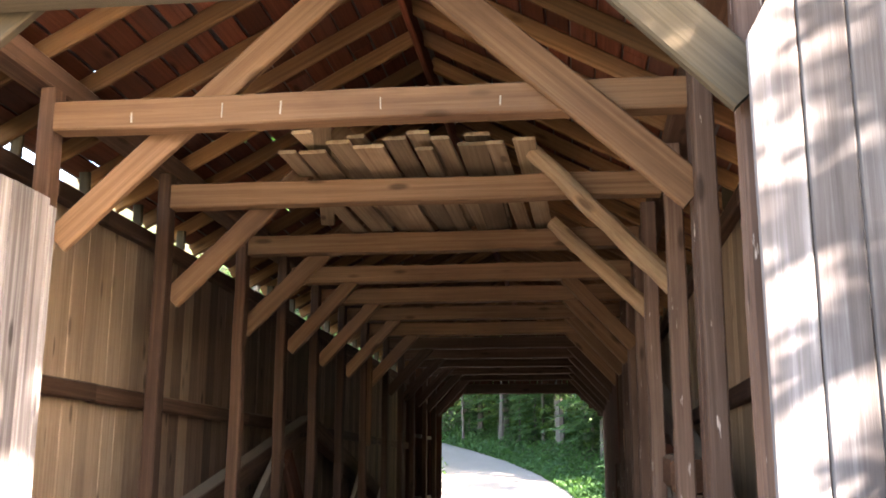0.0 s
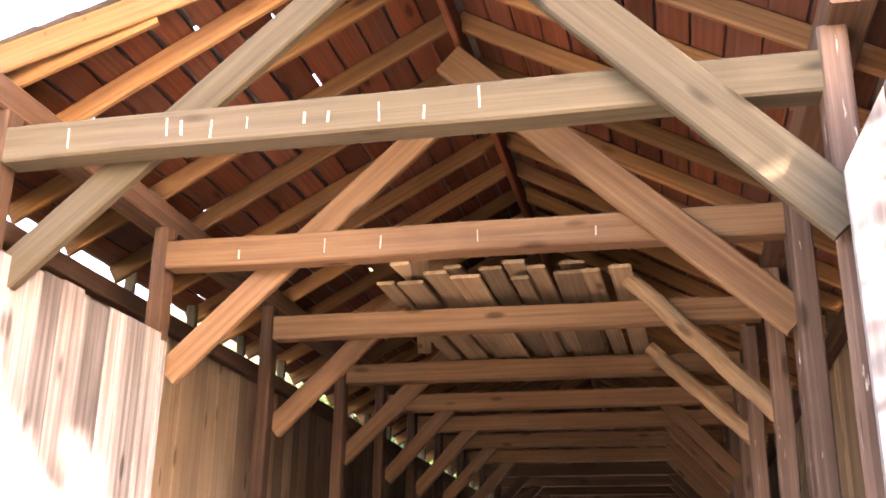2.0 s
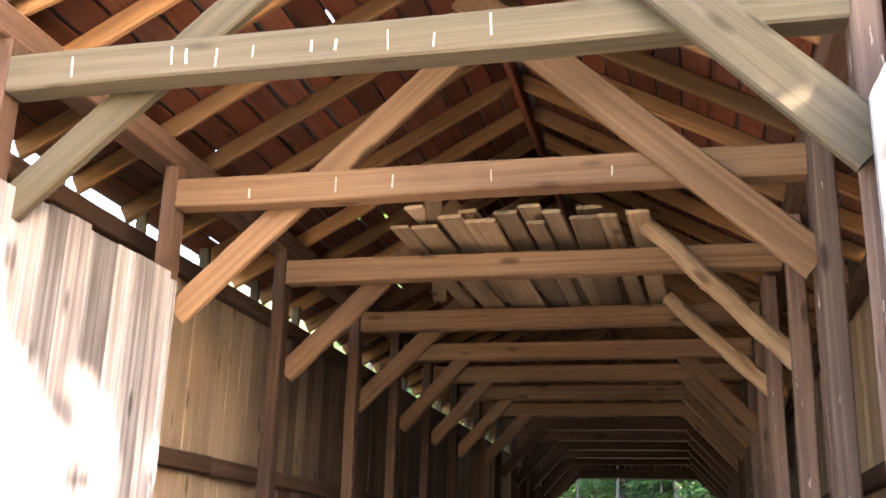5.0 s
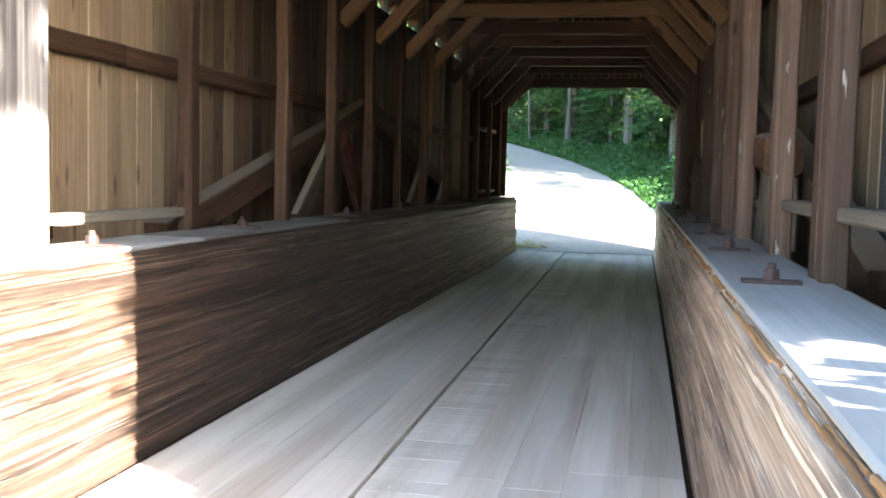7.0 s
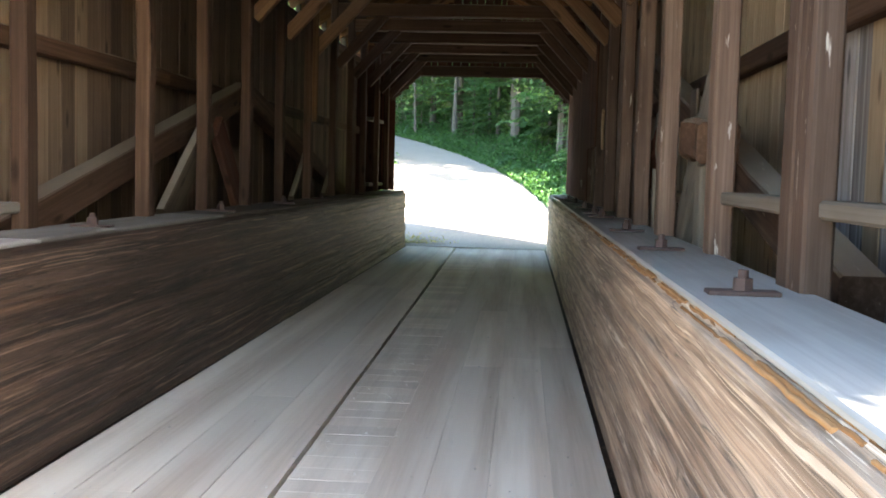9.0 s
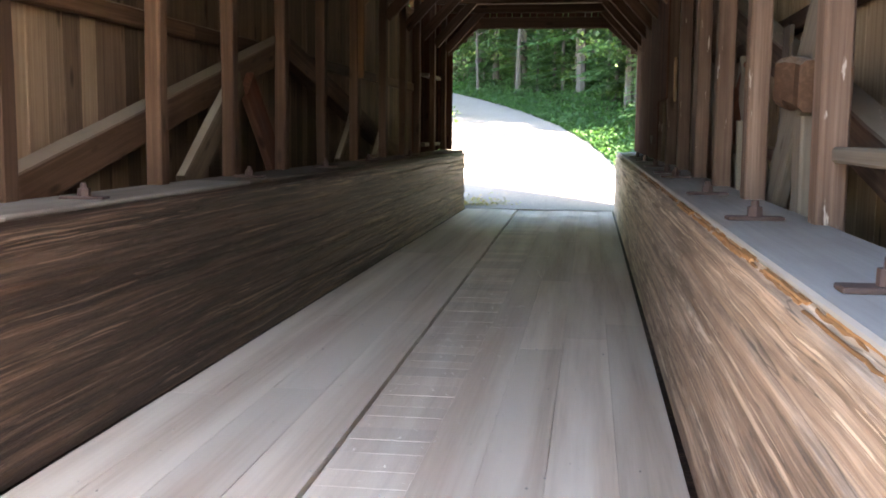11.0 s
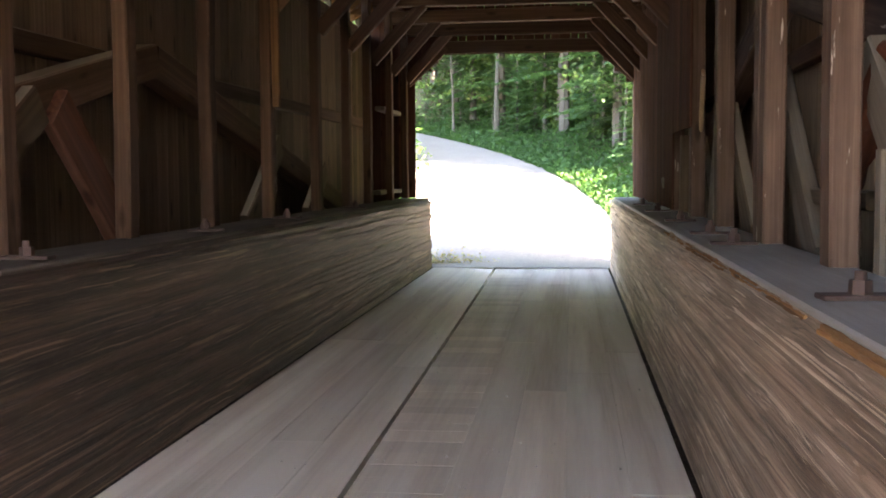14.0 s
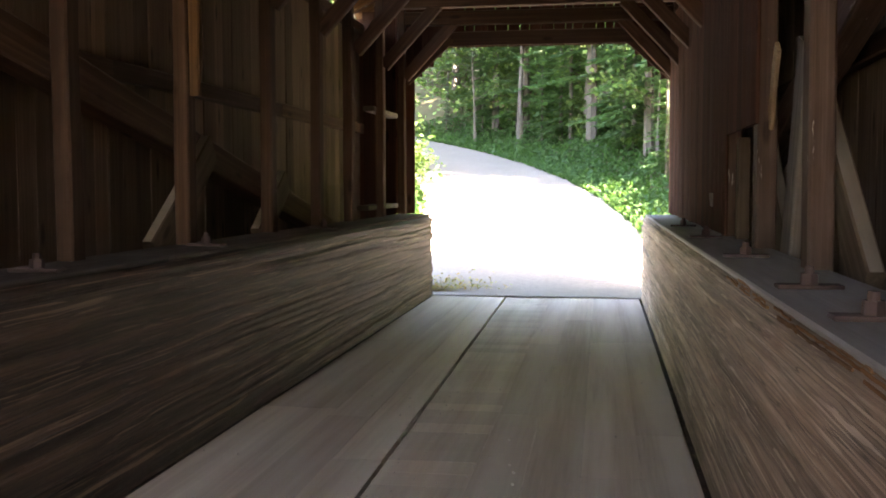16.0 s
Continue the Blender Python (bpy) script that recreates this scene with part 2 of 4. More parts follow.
# west timber darker, east paler: their uneven light is put into the tones
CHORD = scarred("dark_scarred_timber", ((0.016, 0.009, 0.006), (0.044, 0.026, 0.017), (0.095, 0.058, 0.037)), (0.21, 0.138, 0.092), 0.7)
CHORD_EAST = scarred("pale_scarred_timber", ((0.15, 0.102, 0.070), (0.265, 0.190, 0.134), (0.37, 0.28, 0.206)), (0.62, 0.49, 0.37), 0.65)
DUSTY = wood("dusty_grey_plank", (0.25, 0.235, 0.215), (0.35, 0.33, 0.305), (0.44, 0.42, 0.39), stain=(0.22, 0.18, 0.15), stain_amount=0.7, bump=0.2, knots=False, fine=0.6, fibres=0.1, rough=0.6, spec=0.4)
def deck_wood(name):
    """Worn deck planks under road dust, streaked along the road."""
    m, nt, bsdf = mat_base(name)
    geo = nt.nodes.new("ShaderNodeNewGeometry")
    info = nt.nodes.new("ShaderNodeObjectInfo")
    p = geo.outputs["Position"]
    grain = noise_tex(nt, scaled(nt, p, (34, 0.9, 1)), 1.0, 6, 0.6)
    streak = noise_tex(nt, scaled(nt, p, (3.4, 0.16, 1)), 1.0, 5, 0.55)
    patch = noise_tex(nt, scaled(nt, p, (1.1, 0.55, 1)), 1.3, 5, 0.6)
    wood_col = ramp(nt, grain, [(0.3, (0.37, 0.285, 0.21)), (0.7, (0.55, 0.44, 0.335))])
    col = mixc(nt, ramp(nt, patch, [(0.42, (0, 0, 0)), (0.64, (0.7, 0.7, 0.7))]), wood_col, (0.47, 0.35, 0.26))
    col = mixc(nt, ramp(nt, streak, [(0.40, (0.25, 0.25, 0.25)), (0.58, (0.95, 0.95, 0.95))]), col, (0.66, 0.575, 0.47))
    shade = nt.nodes.new("ShaderNodeMapRange")
    shade.inputs[3].default_value, shade.inputs[4].default_value = 0.82, 1.06
    nt.links.new(info.outputs["Random"], shade.inputs[0])
    col = mixc(nt, 1.0, col, shade.outputs[0], "MULTIPLY")
    nt.links.new(col, bsdf.inputs["Base Color"])
    bsdf.inputs["Roughness"].default_value = 0.6
    bsdf.inputs["Specular IOR Level"].default_value = 0.45
    fine = noise_tex(nt, scaled(nt, p, (60, 25, 1)), 1.0, 4, 0.6)
    b = node(nt, "Bump", Strength=0.25, Distance=0.006)
    nt.links.new(mixc(nt, 0.5, grain, fine), b.inputs["Height"])
    nt.links.new(b.outputs[0], bsdf.inputs["Normal"])
    return m


DECK = deck_wood("dusty_deck_plank")
FRESH = wood("worn_orange_edge", (0.165, 0.075, 0.03), (0.27, 0.135, 0.05625), (0.36, 0.2025, 0.09), stain=(0.075, 0.045, 0.02625), stain_amount=0.8)
LOG = wood("peeled_log", (0.22, 0.13, 0.07), (0.38, 0.25, 0.14), (0.5, 0.35, 0.2), stain_amount=0.6, fine=0.5)
LUMBER = wood("stored_plank", (0.176, 0.108, 0.06), (0.304, 0.208, 0.12), (0.416, 0.304, 0.188), stain=(0.096, 0.052, 0.028), stain_amount=0.6, vary=0.65)
RUST = plain("rusty_iron", (0.062, 0.034, 0.027), 0.8, 0.3, (0.03, 0.018, 0.014))
ROOFING = plain("roof_shingle", (0.10, 0.08, 0.07), 0.9, 0.0, (0.05, 0.045, 0.04))
BARK = ground_like("bark", (0.06, 0.05, 0.04), (0.15, 0.135, 0.115), (0.09, 0.08, 0.067), 6, 14)
GRAVEL = ground_like("gravel_road", (0.20, 0.18, 0.15), (0.285, 0.258, 0.218), (0.19, 0.165, 0.135), 0.9, 14, 0.5, 0.03)
PALE_GRAVEL = ground_like("pale_dusty_gravel", (0.36, 0.33, 0.29), (0.46, 0.42, 0.37), (0.42, 0.38, 0.33), 0.6, 22, 0.4, 0.02)
SOIL = ground_like("forest_floor", (0.06, 0.055, 0.025), (0.05, 0.085, 0.025), (0.10, 0.075, 0.045), 0.8, 5)
GRASSGREEN = leafy("roadside_herbs", (0.022, 0.062, 0.016), (0.036, 0.088, 0.024), (0.058, 0.115, 0.035))
LEAF = leafy("broad_leaves", (0.036, 0.08, 0.024), (0.075, 0.135, 0.042), (0.135, 0.19, 0.065))
NEEDLE = leafy("conifer_sprays", (0.04, 0.095, 0.042), (0.075, 0.155, 0.068), (0.12, 0.20, 0.09))


# ---- builders ----
def world_of(ob):
    m = ob.matrix_basis.copy()
    while ob.parent:
        ob = ob.parent
        m = ob.matrix_basis @ m
    return m


def place(ob, m, parent=None):
    if parent is not None:
        ob.parent = parent
        m = world_of(parent).inverted() @ m
    ob.matrix_basis = m
    return ob


def part(name, bm, material, parent=None, label="", m=Matrix()):
    me = bpy.data.meshes.new(name)
    bm.to_mesh(me)
    bm.free()
    me.materials.append(material)
    ob = place(new(name, me), m, parent)
    return tagged(ob, label)


def thing(name, at, label, category, group="", kind=""):
    ob = new(name)
    ob.matrix_basis = Matrix.Translation(at)
    ob.empty_display_size = 0.1
    return tagged(ob, label, category, group, kind)


def along(p0, p1, up=(0, 0, 1)):
    """The pose whose x axis runs from p0 to p1 and whose z axis leans to up."""
    p0, p1 = Vector(p0), Vector(p1)
    x = (p1 - p0).normalized()
    y = Vector(up).cross(x).normalized()
    z = x.cross(y)
    m = Matrix((x, y, z)).transposed().to_4x4()
    m.translation = p0
    return m, (p1 - p0).length


def bar_mesh(name, length, w, h, material, jit=0.004, seed=0, step=0.6, ch=0.012, taper=0.0):
    """A bar of eight-sided section along x, w across y and h along z, slightly uneven along its length."""
    n = max(1, min(14, int(length / step)))
    ch = min(ch, 0.3 * min(w, h))
    ring = [(-w / 2 + ch, -h / 2), (w / 2 - ch, -h / 2), (w / 2, -h / 2 + ch), (w / 2, h / 2 - ch),
            (w / 2 - ch, h / 2), (-w / 2 + ch, h / 2), (-w / 2, h / 2 - ch), (-w / 2, -h / 2 + ch)]
    rnd = random.Random(seed)
    verts, faces = [], []
    for i in range(n + 1):
        dy, dz = rnd.uniform(-jit, jit), rnd.uniform(-jit, jit)
        sy, sz = 1 + rnd.uniform(-jit, jit) / w - taper * i / n, 1 + rnd.uniform(-jit, jit) / max(h, 0.1) - taper * i / n
        for y, z in ring:
            verts.append((length * i / n, y * sy + dy, z * sz + dz))
    for i in range(n):
        for j in range(8):
            a, b = i * 8 + j, i * 8 + (j + 1) % 8
            faces.append((a, a + 8, b + 8, b))
    faces.append(tuple(range(8)))
    faces.append(tuple(reversed(range(n * 8, n * 8 + 8))))
    me = bpy.data.meshes.new(name)
    me.from_pydata(verts, [], faces)
    me.materials.append(material)
    me.update()
    return me


SEED = [0]


def bar(name, p0, p1, w, h, material, parent=None, up=(0, 0, 1), jit=0.004, label="", **kw):
    m, length = along(p0, p1, up)
    SEED[0] += 1
    me = bar_mesh(name, length, w, h, material, jit, SEED[0], **kw)
    return tagged(place(new(name, me), m, parent), label)


def box_bm(bm, x0, x1, y0, y1, z0, z1):
    vs = [bm.verts.new(p) for p in ((x0, y0, z0), (x1, y0, z0), (x1, y1, z0), (x0, y1, z0), (x0, y0, z1), (x1, y0, z1), (x1, y1, z1), (x0, y1, z1))]
    for f in ((0, 3, 2, 1), (4, 5, 6, 7), (0, 1, 5, 4), (1, 2, 6, 5), (2, 3, 7, 6), (3, 0, 4, 7)):
        bm.faces.new([vs[i] for i in f])
    return vs


# ---- plan of the bridge ----
Y0 = 4.41                                # near portal
# the cross frames' tie beams, and the posts of the west and the east truss
YS = [4.62, 6.44, 8.42, 10.32, 11.95, 13.4, 14.95, 16.6, 18.4, 20.0, 21.6, 23.2, 24.71]
YW = [4.62, 6.44, 8.42, 10.3, 11.8, 13.3, 14.85, 16.5, 18.4, 20.0, 21.4, 23.2, 24.71]
YE = [4.62, 6.33, 8.12, 9.85, 11.4, 13.0, 14.8, 16.5, 18.2, 20.0, 21.6, 23.2, 24.71]
BENTS = len(YS)
YEND = YS[-1]
XP = 2.03                                # inner face of the posts
XC = 1.55                                # inner face of the low guard walls
ZC = 1.20                                # top of the guard walls
XS = 2.72                                # inner face of the siding
ZB = 4.05                                # underside of the tie beams
ZEAVE, ZRIDGE, XEAVE, SLOPE = 4.49, 5.78, 2.80, 0.55
GY0 = 2.2                                # near end of guard walls and deck
PALE_MARK = plain("pale_mark", (0.3, 0.26, 0.2), 0.8, 0.0, (0.2, 0.17, 0.13))

# ---- ground, road ----
def smooth(a, b, v):
    t = min(1, max(0, (v - a) / (b - a)))
    return t * t * (3 - 2 * t)


def road_mid(y):
    return -0.2 - 0.0105 * max(0, y - 26) ** 2 + 0.00003 * max(0, y - 26) ** 3


def ground_z(x, y):
    z = 0.12 * max(0.0, y - 25.2) if y < 70 else 0.12 * 44.8 + 0.05 * (y - 70)
    if y < 2.2:
        z = min(0.35, 0.09 * (2.2 - y))
    d = x - road_mid(y) if y > 20 else x
    if y > 24.2:
        z += 0.32 * max(0.0, d - 3.4) - 0.10 * max(0.0, -d - 4.5) * smooth(24, 40, 64 - y) + 0.25 * max(0.0, y - 58) + noise.noise((x * 0.3, y * 0.3, 0)) * 0.35 * smooth(2.6, 6, abs(d))
    ravine = smooth(4.7, 8, y) * (1 - smooth(20, 24.2, y))
    side = smooth(2.8, 6, abs(x)) * smooth(0, 6, y) * (1 - smooth(22, 30, y))
    return z - 0.04 - 3.4 * max(ravine, side)


def grid_lines(a, b, near0, near1, step, far):
    v = [near0]
    while v[-1] < near1:
        v.append(v[-1] + step)
    s = step
    while v[-1] < b:
        s *= 1.5
        v.append(min(b, v[-1] + min(s, far)))
    s, lo = step, [near0]
    while lo[-1] > a:
        s *= 1.5
        lo.append(max(a, lo[-1] - min(s, far)))
    return lo[:0:-1] + v


gx, gy = grid_lines(-600, 600, -22, 24, 0.7, 120), grid_lines(-600, 900, -4, 72, 0.7, 120)
gm = bpy.data.meshes.new("ground")
gm.from_pydata([(x, y, ground_z(x, y)) for y in gy for x in gx], [],
               [(j * len(gx) + i, j * len(gx) + i + 1, (j + 1) * len(gx) + i + 1, (j + 1) * len(gx) + i) for j in range(len(gy) - 1) for i in range(len(gx) - 1)])
gm.materials.append(SOIL)
tagged(new("ground", gm), "leafy forest ground rising beside the road", "ground", kind="structure")


def strip(name, ys, half, material, label, lift):
    vs, fs, n = [], [], 9
    for y in ys:
        mid = road_mid(y) if y > 20 else 0.0
        for i in range(n):
            u = 2 * i / (n - 1) - 1
            x = mid + u * (half + (0.3 * noise.noise((y * 0.5, u, 3)) + 0.15 * noise.noise((y * 1.7, u, 8))) * (abs(u) == 1))
            vs.append((x, y, ground_z(mid + u * min(half, 2.5), y) + lift * (1 - u ** 4) + 0.01))
    for j in range(len(ys) - 1):
        for i in range(n - 1):
            fs.append((j * n + i, j * n + i + 1, (j + 1) * n + i + 1, (j + 1) * n + i))
    me = bpy.data.meshes.new(name)
    me.from_pydata(vs, [], fs)
    me.materials.append(material)
    return tagged(new(name, me), label, "road", kind="structure")


strip("road", [24.45, 24.65] + [24.85 + 0.6 * i for i in range(60)], 2.5, GRAVEL, "pale gravel road climbing and bending into the woods", 0.05)
strip("approach_road", [-30 + 0.9 * i for i in range(36)] + [2.12], 2.4, PALE_GRAVEL, "pale gravel road leading up to the bridge", 0.04)

# ---- deck ----
deck = thing("floor", (0, 14.5, 0), "dusty plank bridge deck worn by wheels", "floor", kind="structure")
bm = bmesh.new()
box_bm(bm, -2.9, 2.9, GY0 - 0.06, YEND + 0.12, -0.40, -0.06)
part("deck_base", bm, CHORD, deck)

# ---- guard walls ----
def guard_wall(sx):
    """A thick scarred timber wall between road and truss, its road face eroded along the grain."""
    name = "guard_wall"
    t = thing(name, (sx * 1.8, 14.5, 0), "low scarred timber guard wall with dusty grey top", "guard wall", "guard walls")
    L = YEND - GY0 - 0.1
    nx, nz = 420, 72
    verts, faces = [], []
    for i in range(nx + 1):
        for j in range(nz + 1):
            a, z = L * i / nx, ZC * j / nz
            zw = z + 0.05 * noise.noise((a * 0.35, z * 2, sx * 3))
            flake = noise.noise((a * 0.14, zw * 8, sx * 5))
            e = 0.016 * smooth(-0.06, 0.06, flake) + 0.010 * smooth(0.02, 0.12, noise.noise((a * 0.25, zw * 16, sx * 9 + 2)))
            e += 0.007 * noise.noise((a * 0.4, zw * 30, 4 + sx)) + 0.004 * noise.noise((a * 1.5, z * 5, 7))
            e *= smooth(0, 0.08, z)
            top = 0.05 * smooth(ZC - 0.06, ZC, z) ** 2
            verts.append((a, e + top, z))
    for i in range(nx):
        for j in range(nz):
            q = i * (nz + 1) + j
            f = (q, q + nz + 1, q + nz + 2, q + 1)
            faces.append(f)
    # back, ends
    base = len(verts)
    for a in (0, L):
        for z in (0, ZC):
            verts.append((a, 0.6, z))
    faces.append((base, base + 1, base + 3, base + 2))
    faces.append((base, base + 1) + tuple(range(nz, -1, -1)))
    faces.append((base + 3, base + 2) + tuple(range(nx * (nz + 1), nx * (nz + 1) + nz + 1)))
    tops = [i * (nz + 1) + nz for i in range(nx + 1)]
    faces.append(tuple(tops) + (base + 3, base + 1))
    if sx > 0:
        verts = [(a, -y, z) for a, y, z in verts]
    me = bpy.data.meshes.new("timber_face")
    me.from_pydata(verts, [], faces)
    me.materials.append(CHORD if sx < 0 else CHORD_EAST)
    # along +y; local y points to -x
    m = Matrix.Translation((sx * XC, GY0, 0)) @ Matrix.Rotation(radians(90), 4, "Z")
    place(new("timber_face", me), m, t)
    # west caps darken inward in steps: fading light is put into their colour
    cuts = [GY0, 7.6, 11.0, 15.2, 19.6, GY0 + L] if sx < 0 else [GY0, GY0 + L]
    for i in range(len(cuts) - 1):
        a, b = cuts[i], cuts[i + 1] + (0.03 if i < len(cuts) - 2 else 0.0)
        bar("cap_plank", (sx * (XC + 0.045 + 0.25), a, ZC + 0.012 + 0.0015 * (i % 2)), (sx * (XC + 0.045 + 0.25), b, ZC + 0.012 + 0.0015 * (i % 2)), 0.49, 0.03, DUSTY if sx > 0 or i == 0 else HALF_DIM_CAP if i == 1 else DIM_CAP, t, label="dusty grey plank top" if sx > 0 or i < 2 else "brown plank top dimmed towards mid-bridge", jit=0.002)
    return t


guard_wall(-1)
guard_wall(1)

# ---- cross frames ----
def log_mesh(name, length, r, material, seed):
    rnd = random.Random(seed)
    n, k = 16, 12
    verts, faces = [], []
    for i in range(n + 1):
        dy, dz = 0.1 * r * noise.noise((i * 0.35, seed, 0)), 0.1 * r * noise.noise((i * 0.35, seed, 5))
        for j in range(k):
            a = 2 * math.pi * j / k
            q = r * (1 - 0.2 * i / n) * (1 + 0.16 * noise.noise((i * 0.6, math.cos(a) * 1.5, math.sin(a) * 1.5 + seed)))
            verts.append((length * i / n, q * math.cos(a) + dy, q * math.sin(a) + dz))
    for i in range(n):
        for j in range(k):
            a, b = i * k + j, i * k + (j + 1) % k
            faces.append((a, a + k, b + k, b))
    faces += [tuple(range(k)), tuple(reversed(range(n * k, n * k + k)))]
    me = bpy.data.meshes.new(name)
    me.from_pydata(verts, [], faces)
    me.materials.append(material)
    return me


def cross_frame(k):
    y = YS[k]
    t = thing("cross_frame", (0, y, 0), "brown timber bridge frame of posts, tie beam and braces", "timber frame", "cross frames")
    # far frames take the darker timber, which dims them by colour with depth
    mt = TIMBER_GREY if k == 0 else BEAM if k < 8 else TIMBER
    xi = XP if k < 3 else XP - 0.06
    for s in (-1, 1):
        py = YW[k] if s < 0 else YE[k]
        if s > 0 and k in (1, 5):
            for dy in (-0.10, 0.09):
                bar("post", (s * (xi + 0.06), py + dy, 0.02), (s * (xi + 0.06), py + dy, ZEAVE - 0.13), 0.12, 0.175, POST, t, up=(0, 1, 0), jit=0.004)
        else:
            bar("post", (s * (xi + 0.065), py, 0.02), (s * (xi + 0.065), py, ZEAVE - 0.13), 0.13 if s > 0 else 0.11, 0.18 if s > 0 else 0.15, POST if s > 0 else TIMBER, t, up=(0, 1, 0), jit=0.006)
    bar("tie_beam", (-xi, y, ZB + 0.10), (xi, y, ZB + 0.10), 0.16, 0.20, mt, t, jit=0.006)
    if k == 0:
        bar("long_brace", (-XP - 0.03, y + 0.125, 3.48), (0.02, y + 0.125, 5.33), 0.07, 0.19, mt, t)
        bar("long_brace", (XP + 0.05, y - 0.125, 3.42), (0.68, y - 0.125, 4.88), 0.07, 0.24, mt, t)
    elif k == 1:
        bar("long_brace", (-XP - 0.02, y + 0.125, 3.36), (0.02, y + 0.125, 5.28), 0.07, 0.19, mt, t)
        bar("long_brace", (XP + 0.02, y - 0.125, 3.48), (-0.05, y - 0.125, 5.42), 0.07, 0.23, mt, t)
    else:
        for s in (-1, 1):
            if s > 0 and k in (2, 3):
                p0, p1 = (XP + 0.06, y - 0.16, 3.28 if k == 2 else 3.34), (1.02 if k == 2 else 1.12, y - 0.16, ZB + (0.36 if k == 2 else 0.24))
                m, n = along(p0, p1)
                tagged(place(new("log_brace", log_mesh("log_brace", n, 0.085, LOG, k)), m, t), "peeled knotty round log brace")
            elif s < 0 and k in (2, 3):
                bar("knee_brace", (-XP - 0.02, y + 0.12, 3.30), (-0.55, y + 0.12, 4.75), 0.07, 0.18, BEAM, t)
            else:
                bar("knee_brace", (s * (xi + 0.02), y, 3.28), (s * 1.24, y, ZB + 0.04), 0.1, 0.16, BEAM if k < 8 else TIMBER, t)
    # short pale upright marks on the front of the first two beams
    if k < 2:
        r = random.Random(40 + k)
        for x in ((-1.65, -1.1, -1.02, -0.86, -0.67, -0.37, -0.25, 0.01, 0.23, 0.5) if k == 0 else (-1.49, -0.885, -0.5, 0.15, 0.9)):
            z0, hgt = ZB + r.uniform(0.02, 0.06), r.uniform(0.05, 0.12)
            bar("upright_mark", (x, y - 0.086, z0), (x + r.uniform(-0.006, 0.006), y - 0.086, z0 + hgt), 0.005, r.uniform(0.006, 0.013), PALE_MARK, t, up=(1, 0, 0), jit=0.001, step=0.03, label="short pale upright mark")
    return t


for k in range(BENTS):
    cross_frame(k)

# ---- top plates, roof ----
ROOF0, ROOF1 = 4.32, YEND + 0.4


def roof_edge(s, u):
    """Where the near edge of the roof lies, u metres from the ridge: the west slope is worn back at the ridge."""
    return ROOF0 + (0.85 * (1 - u / XEAVE) if s < 0 else 0.0)


roof = thing("roof", (0, 14.5, ZEAVE), "gabled timber roof with brown rafters and red-brown boards", "roof", kind="structure")
for s in (-1, 1):
    for a, b in ((Y0 - 0.06, 11.2), (11.2, 18.1), (18.1, YEND + 0.3)):
        bar("top_plate", (s * (XP + 0.13), a, ZEAVE - 0.04), (s * (XP + 0.13), b - 0.004, ZEAVE - 0.04), 0.2, 0.18, TIMBER, roof)
ny = 33
for i in range(ny):
    y = ROOF0 + 0.12 + (YEND + 0.2 - ROOF0) * i / (ny - 1)
    for s in (-1, 1):
        if s < 0 and i < 2:
            bar("rafter", (s * XEAVE, y + 0.1, ZRIDGE - SLOPE * XEAVE), (s * XEAVE * (0.5 if i == 0 else 0.05), y + 0.1 + 0.25 * (1 - i), ZRIDGE - SLOPE * XEAVE * (0.5 if i == 0 else 0.05)), 0.055, 0.14, RAFTER, roof, jit=0.003)
            continue
        bar("rafter", (s * XEAVE, y + 0.03 * s, ZRIDGE - SLOPE * XEAVE), (0, y + 0.03 * s, ZRIDGE), 0.055, 0.14, RAFTER, roof, jit=0.003)
length = math.hypot(XEAVE, SLOPE * XEAVE)
rows = 15
holes = random.Random(5)
for s in (-1, 1):
    n = Vector((s * SLOPE, 0, 1)).normalized()
    for j in range(rows):
        u = XEAVE * (1 - (j + 0.5) / rows)
        c = Vector((s * u, 0, ZRIDGE - SLOPE * u)) + n * 0.085
        a = roof_edge(s, u)
        while a < ROOF1 - 0.5:
            b = min(ROOF1, a + holes.uniform(3.0, 5.5))
            if ROOF1 - b < 1.5:
                b = ROOF1
            wboard = length / rows - holes.uniform(0.006, 0.035)
            bar("roof_board", (c.x, a, c.z), (c.x, b - 0.01, c.z), wboard, 0.022, SHEATH, roof, up=n, jit=0.003, step=1.5)
            a = b
    # roof covering above the boards, with small gaps worn through it
    cells_y, cells_u = 130, 120
    vs, fs = [], []
    for i in range(cells_y + 1):
        for j in range(cells_u + 1):
            u = (XEAVE + 0.02) * (1 - j / cells_u)
            p = Vector((s * u, roof_edge(s, u) - 0.06 + (ROOF1 - roof_edge(s, u) + 0.12) * i / cells_y, ZRIDGE - SLOPE * u)) + n * (0.115 + 0.012 * ((j % 8) / 8))
            vs.append(p)
    for i in range(cells_y):
        for j in range(cells_u):
            seam = j % 8 == 0
            if seam and 2 < j < 108 and holes.random() < ((0.05 if i < 65 else 0.035) if s < 0 else (0.05 if i < 4 else 0.0)):
                continue
            q = i * (cells_u + 1) + j
            fs.append((q, q + 1, q + cells_u + 2, q + cells_u + 1))
    me = bpy.data.meshes.new("roof_covering")
    me.from_pydata(vs, [], fs)
    me.materials.append(ROOFING)
    place(new("roof_covering", me), Matrix(), roof)
# rake boards at the near gable, and the ridge pole
for s in (-1, 1):
    bar("rake_board", (s * (XEAVE + 0.02), roof_edge(s, XEAVE), ZRIDGE - SLOPE * XEAVE + 0.03), (0, roof_edge(s, 0), ZRIDGE + 0.045), 0.03, 0.17, RAFTER, roof)
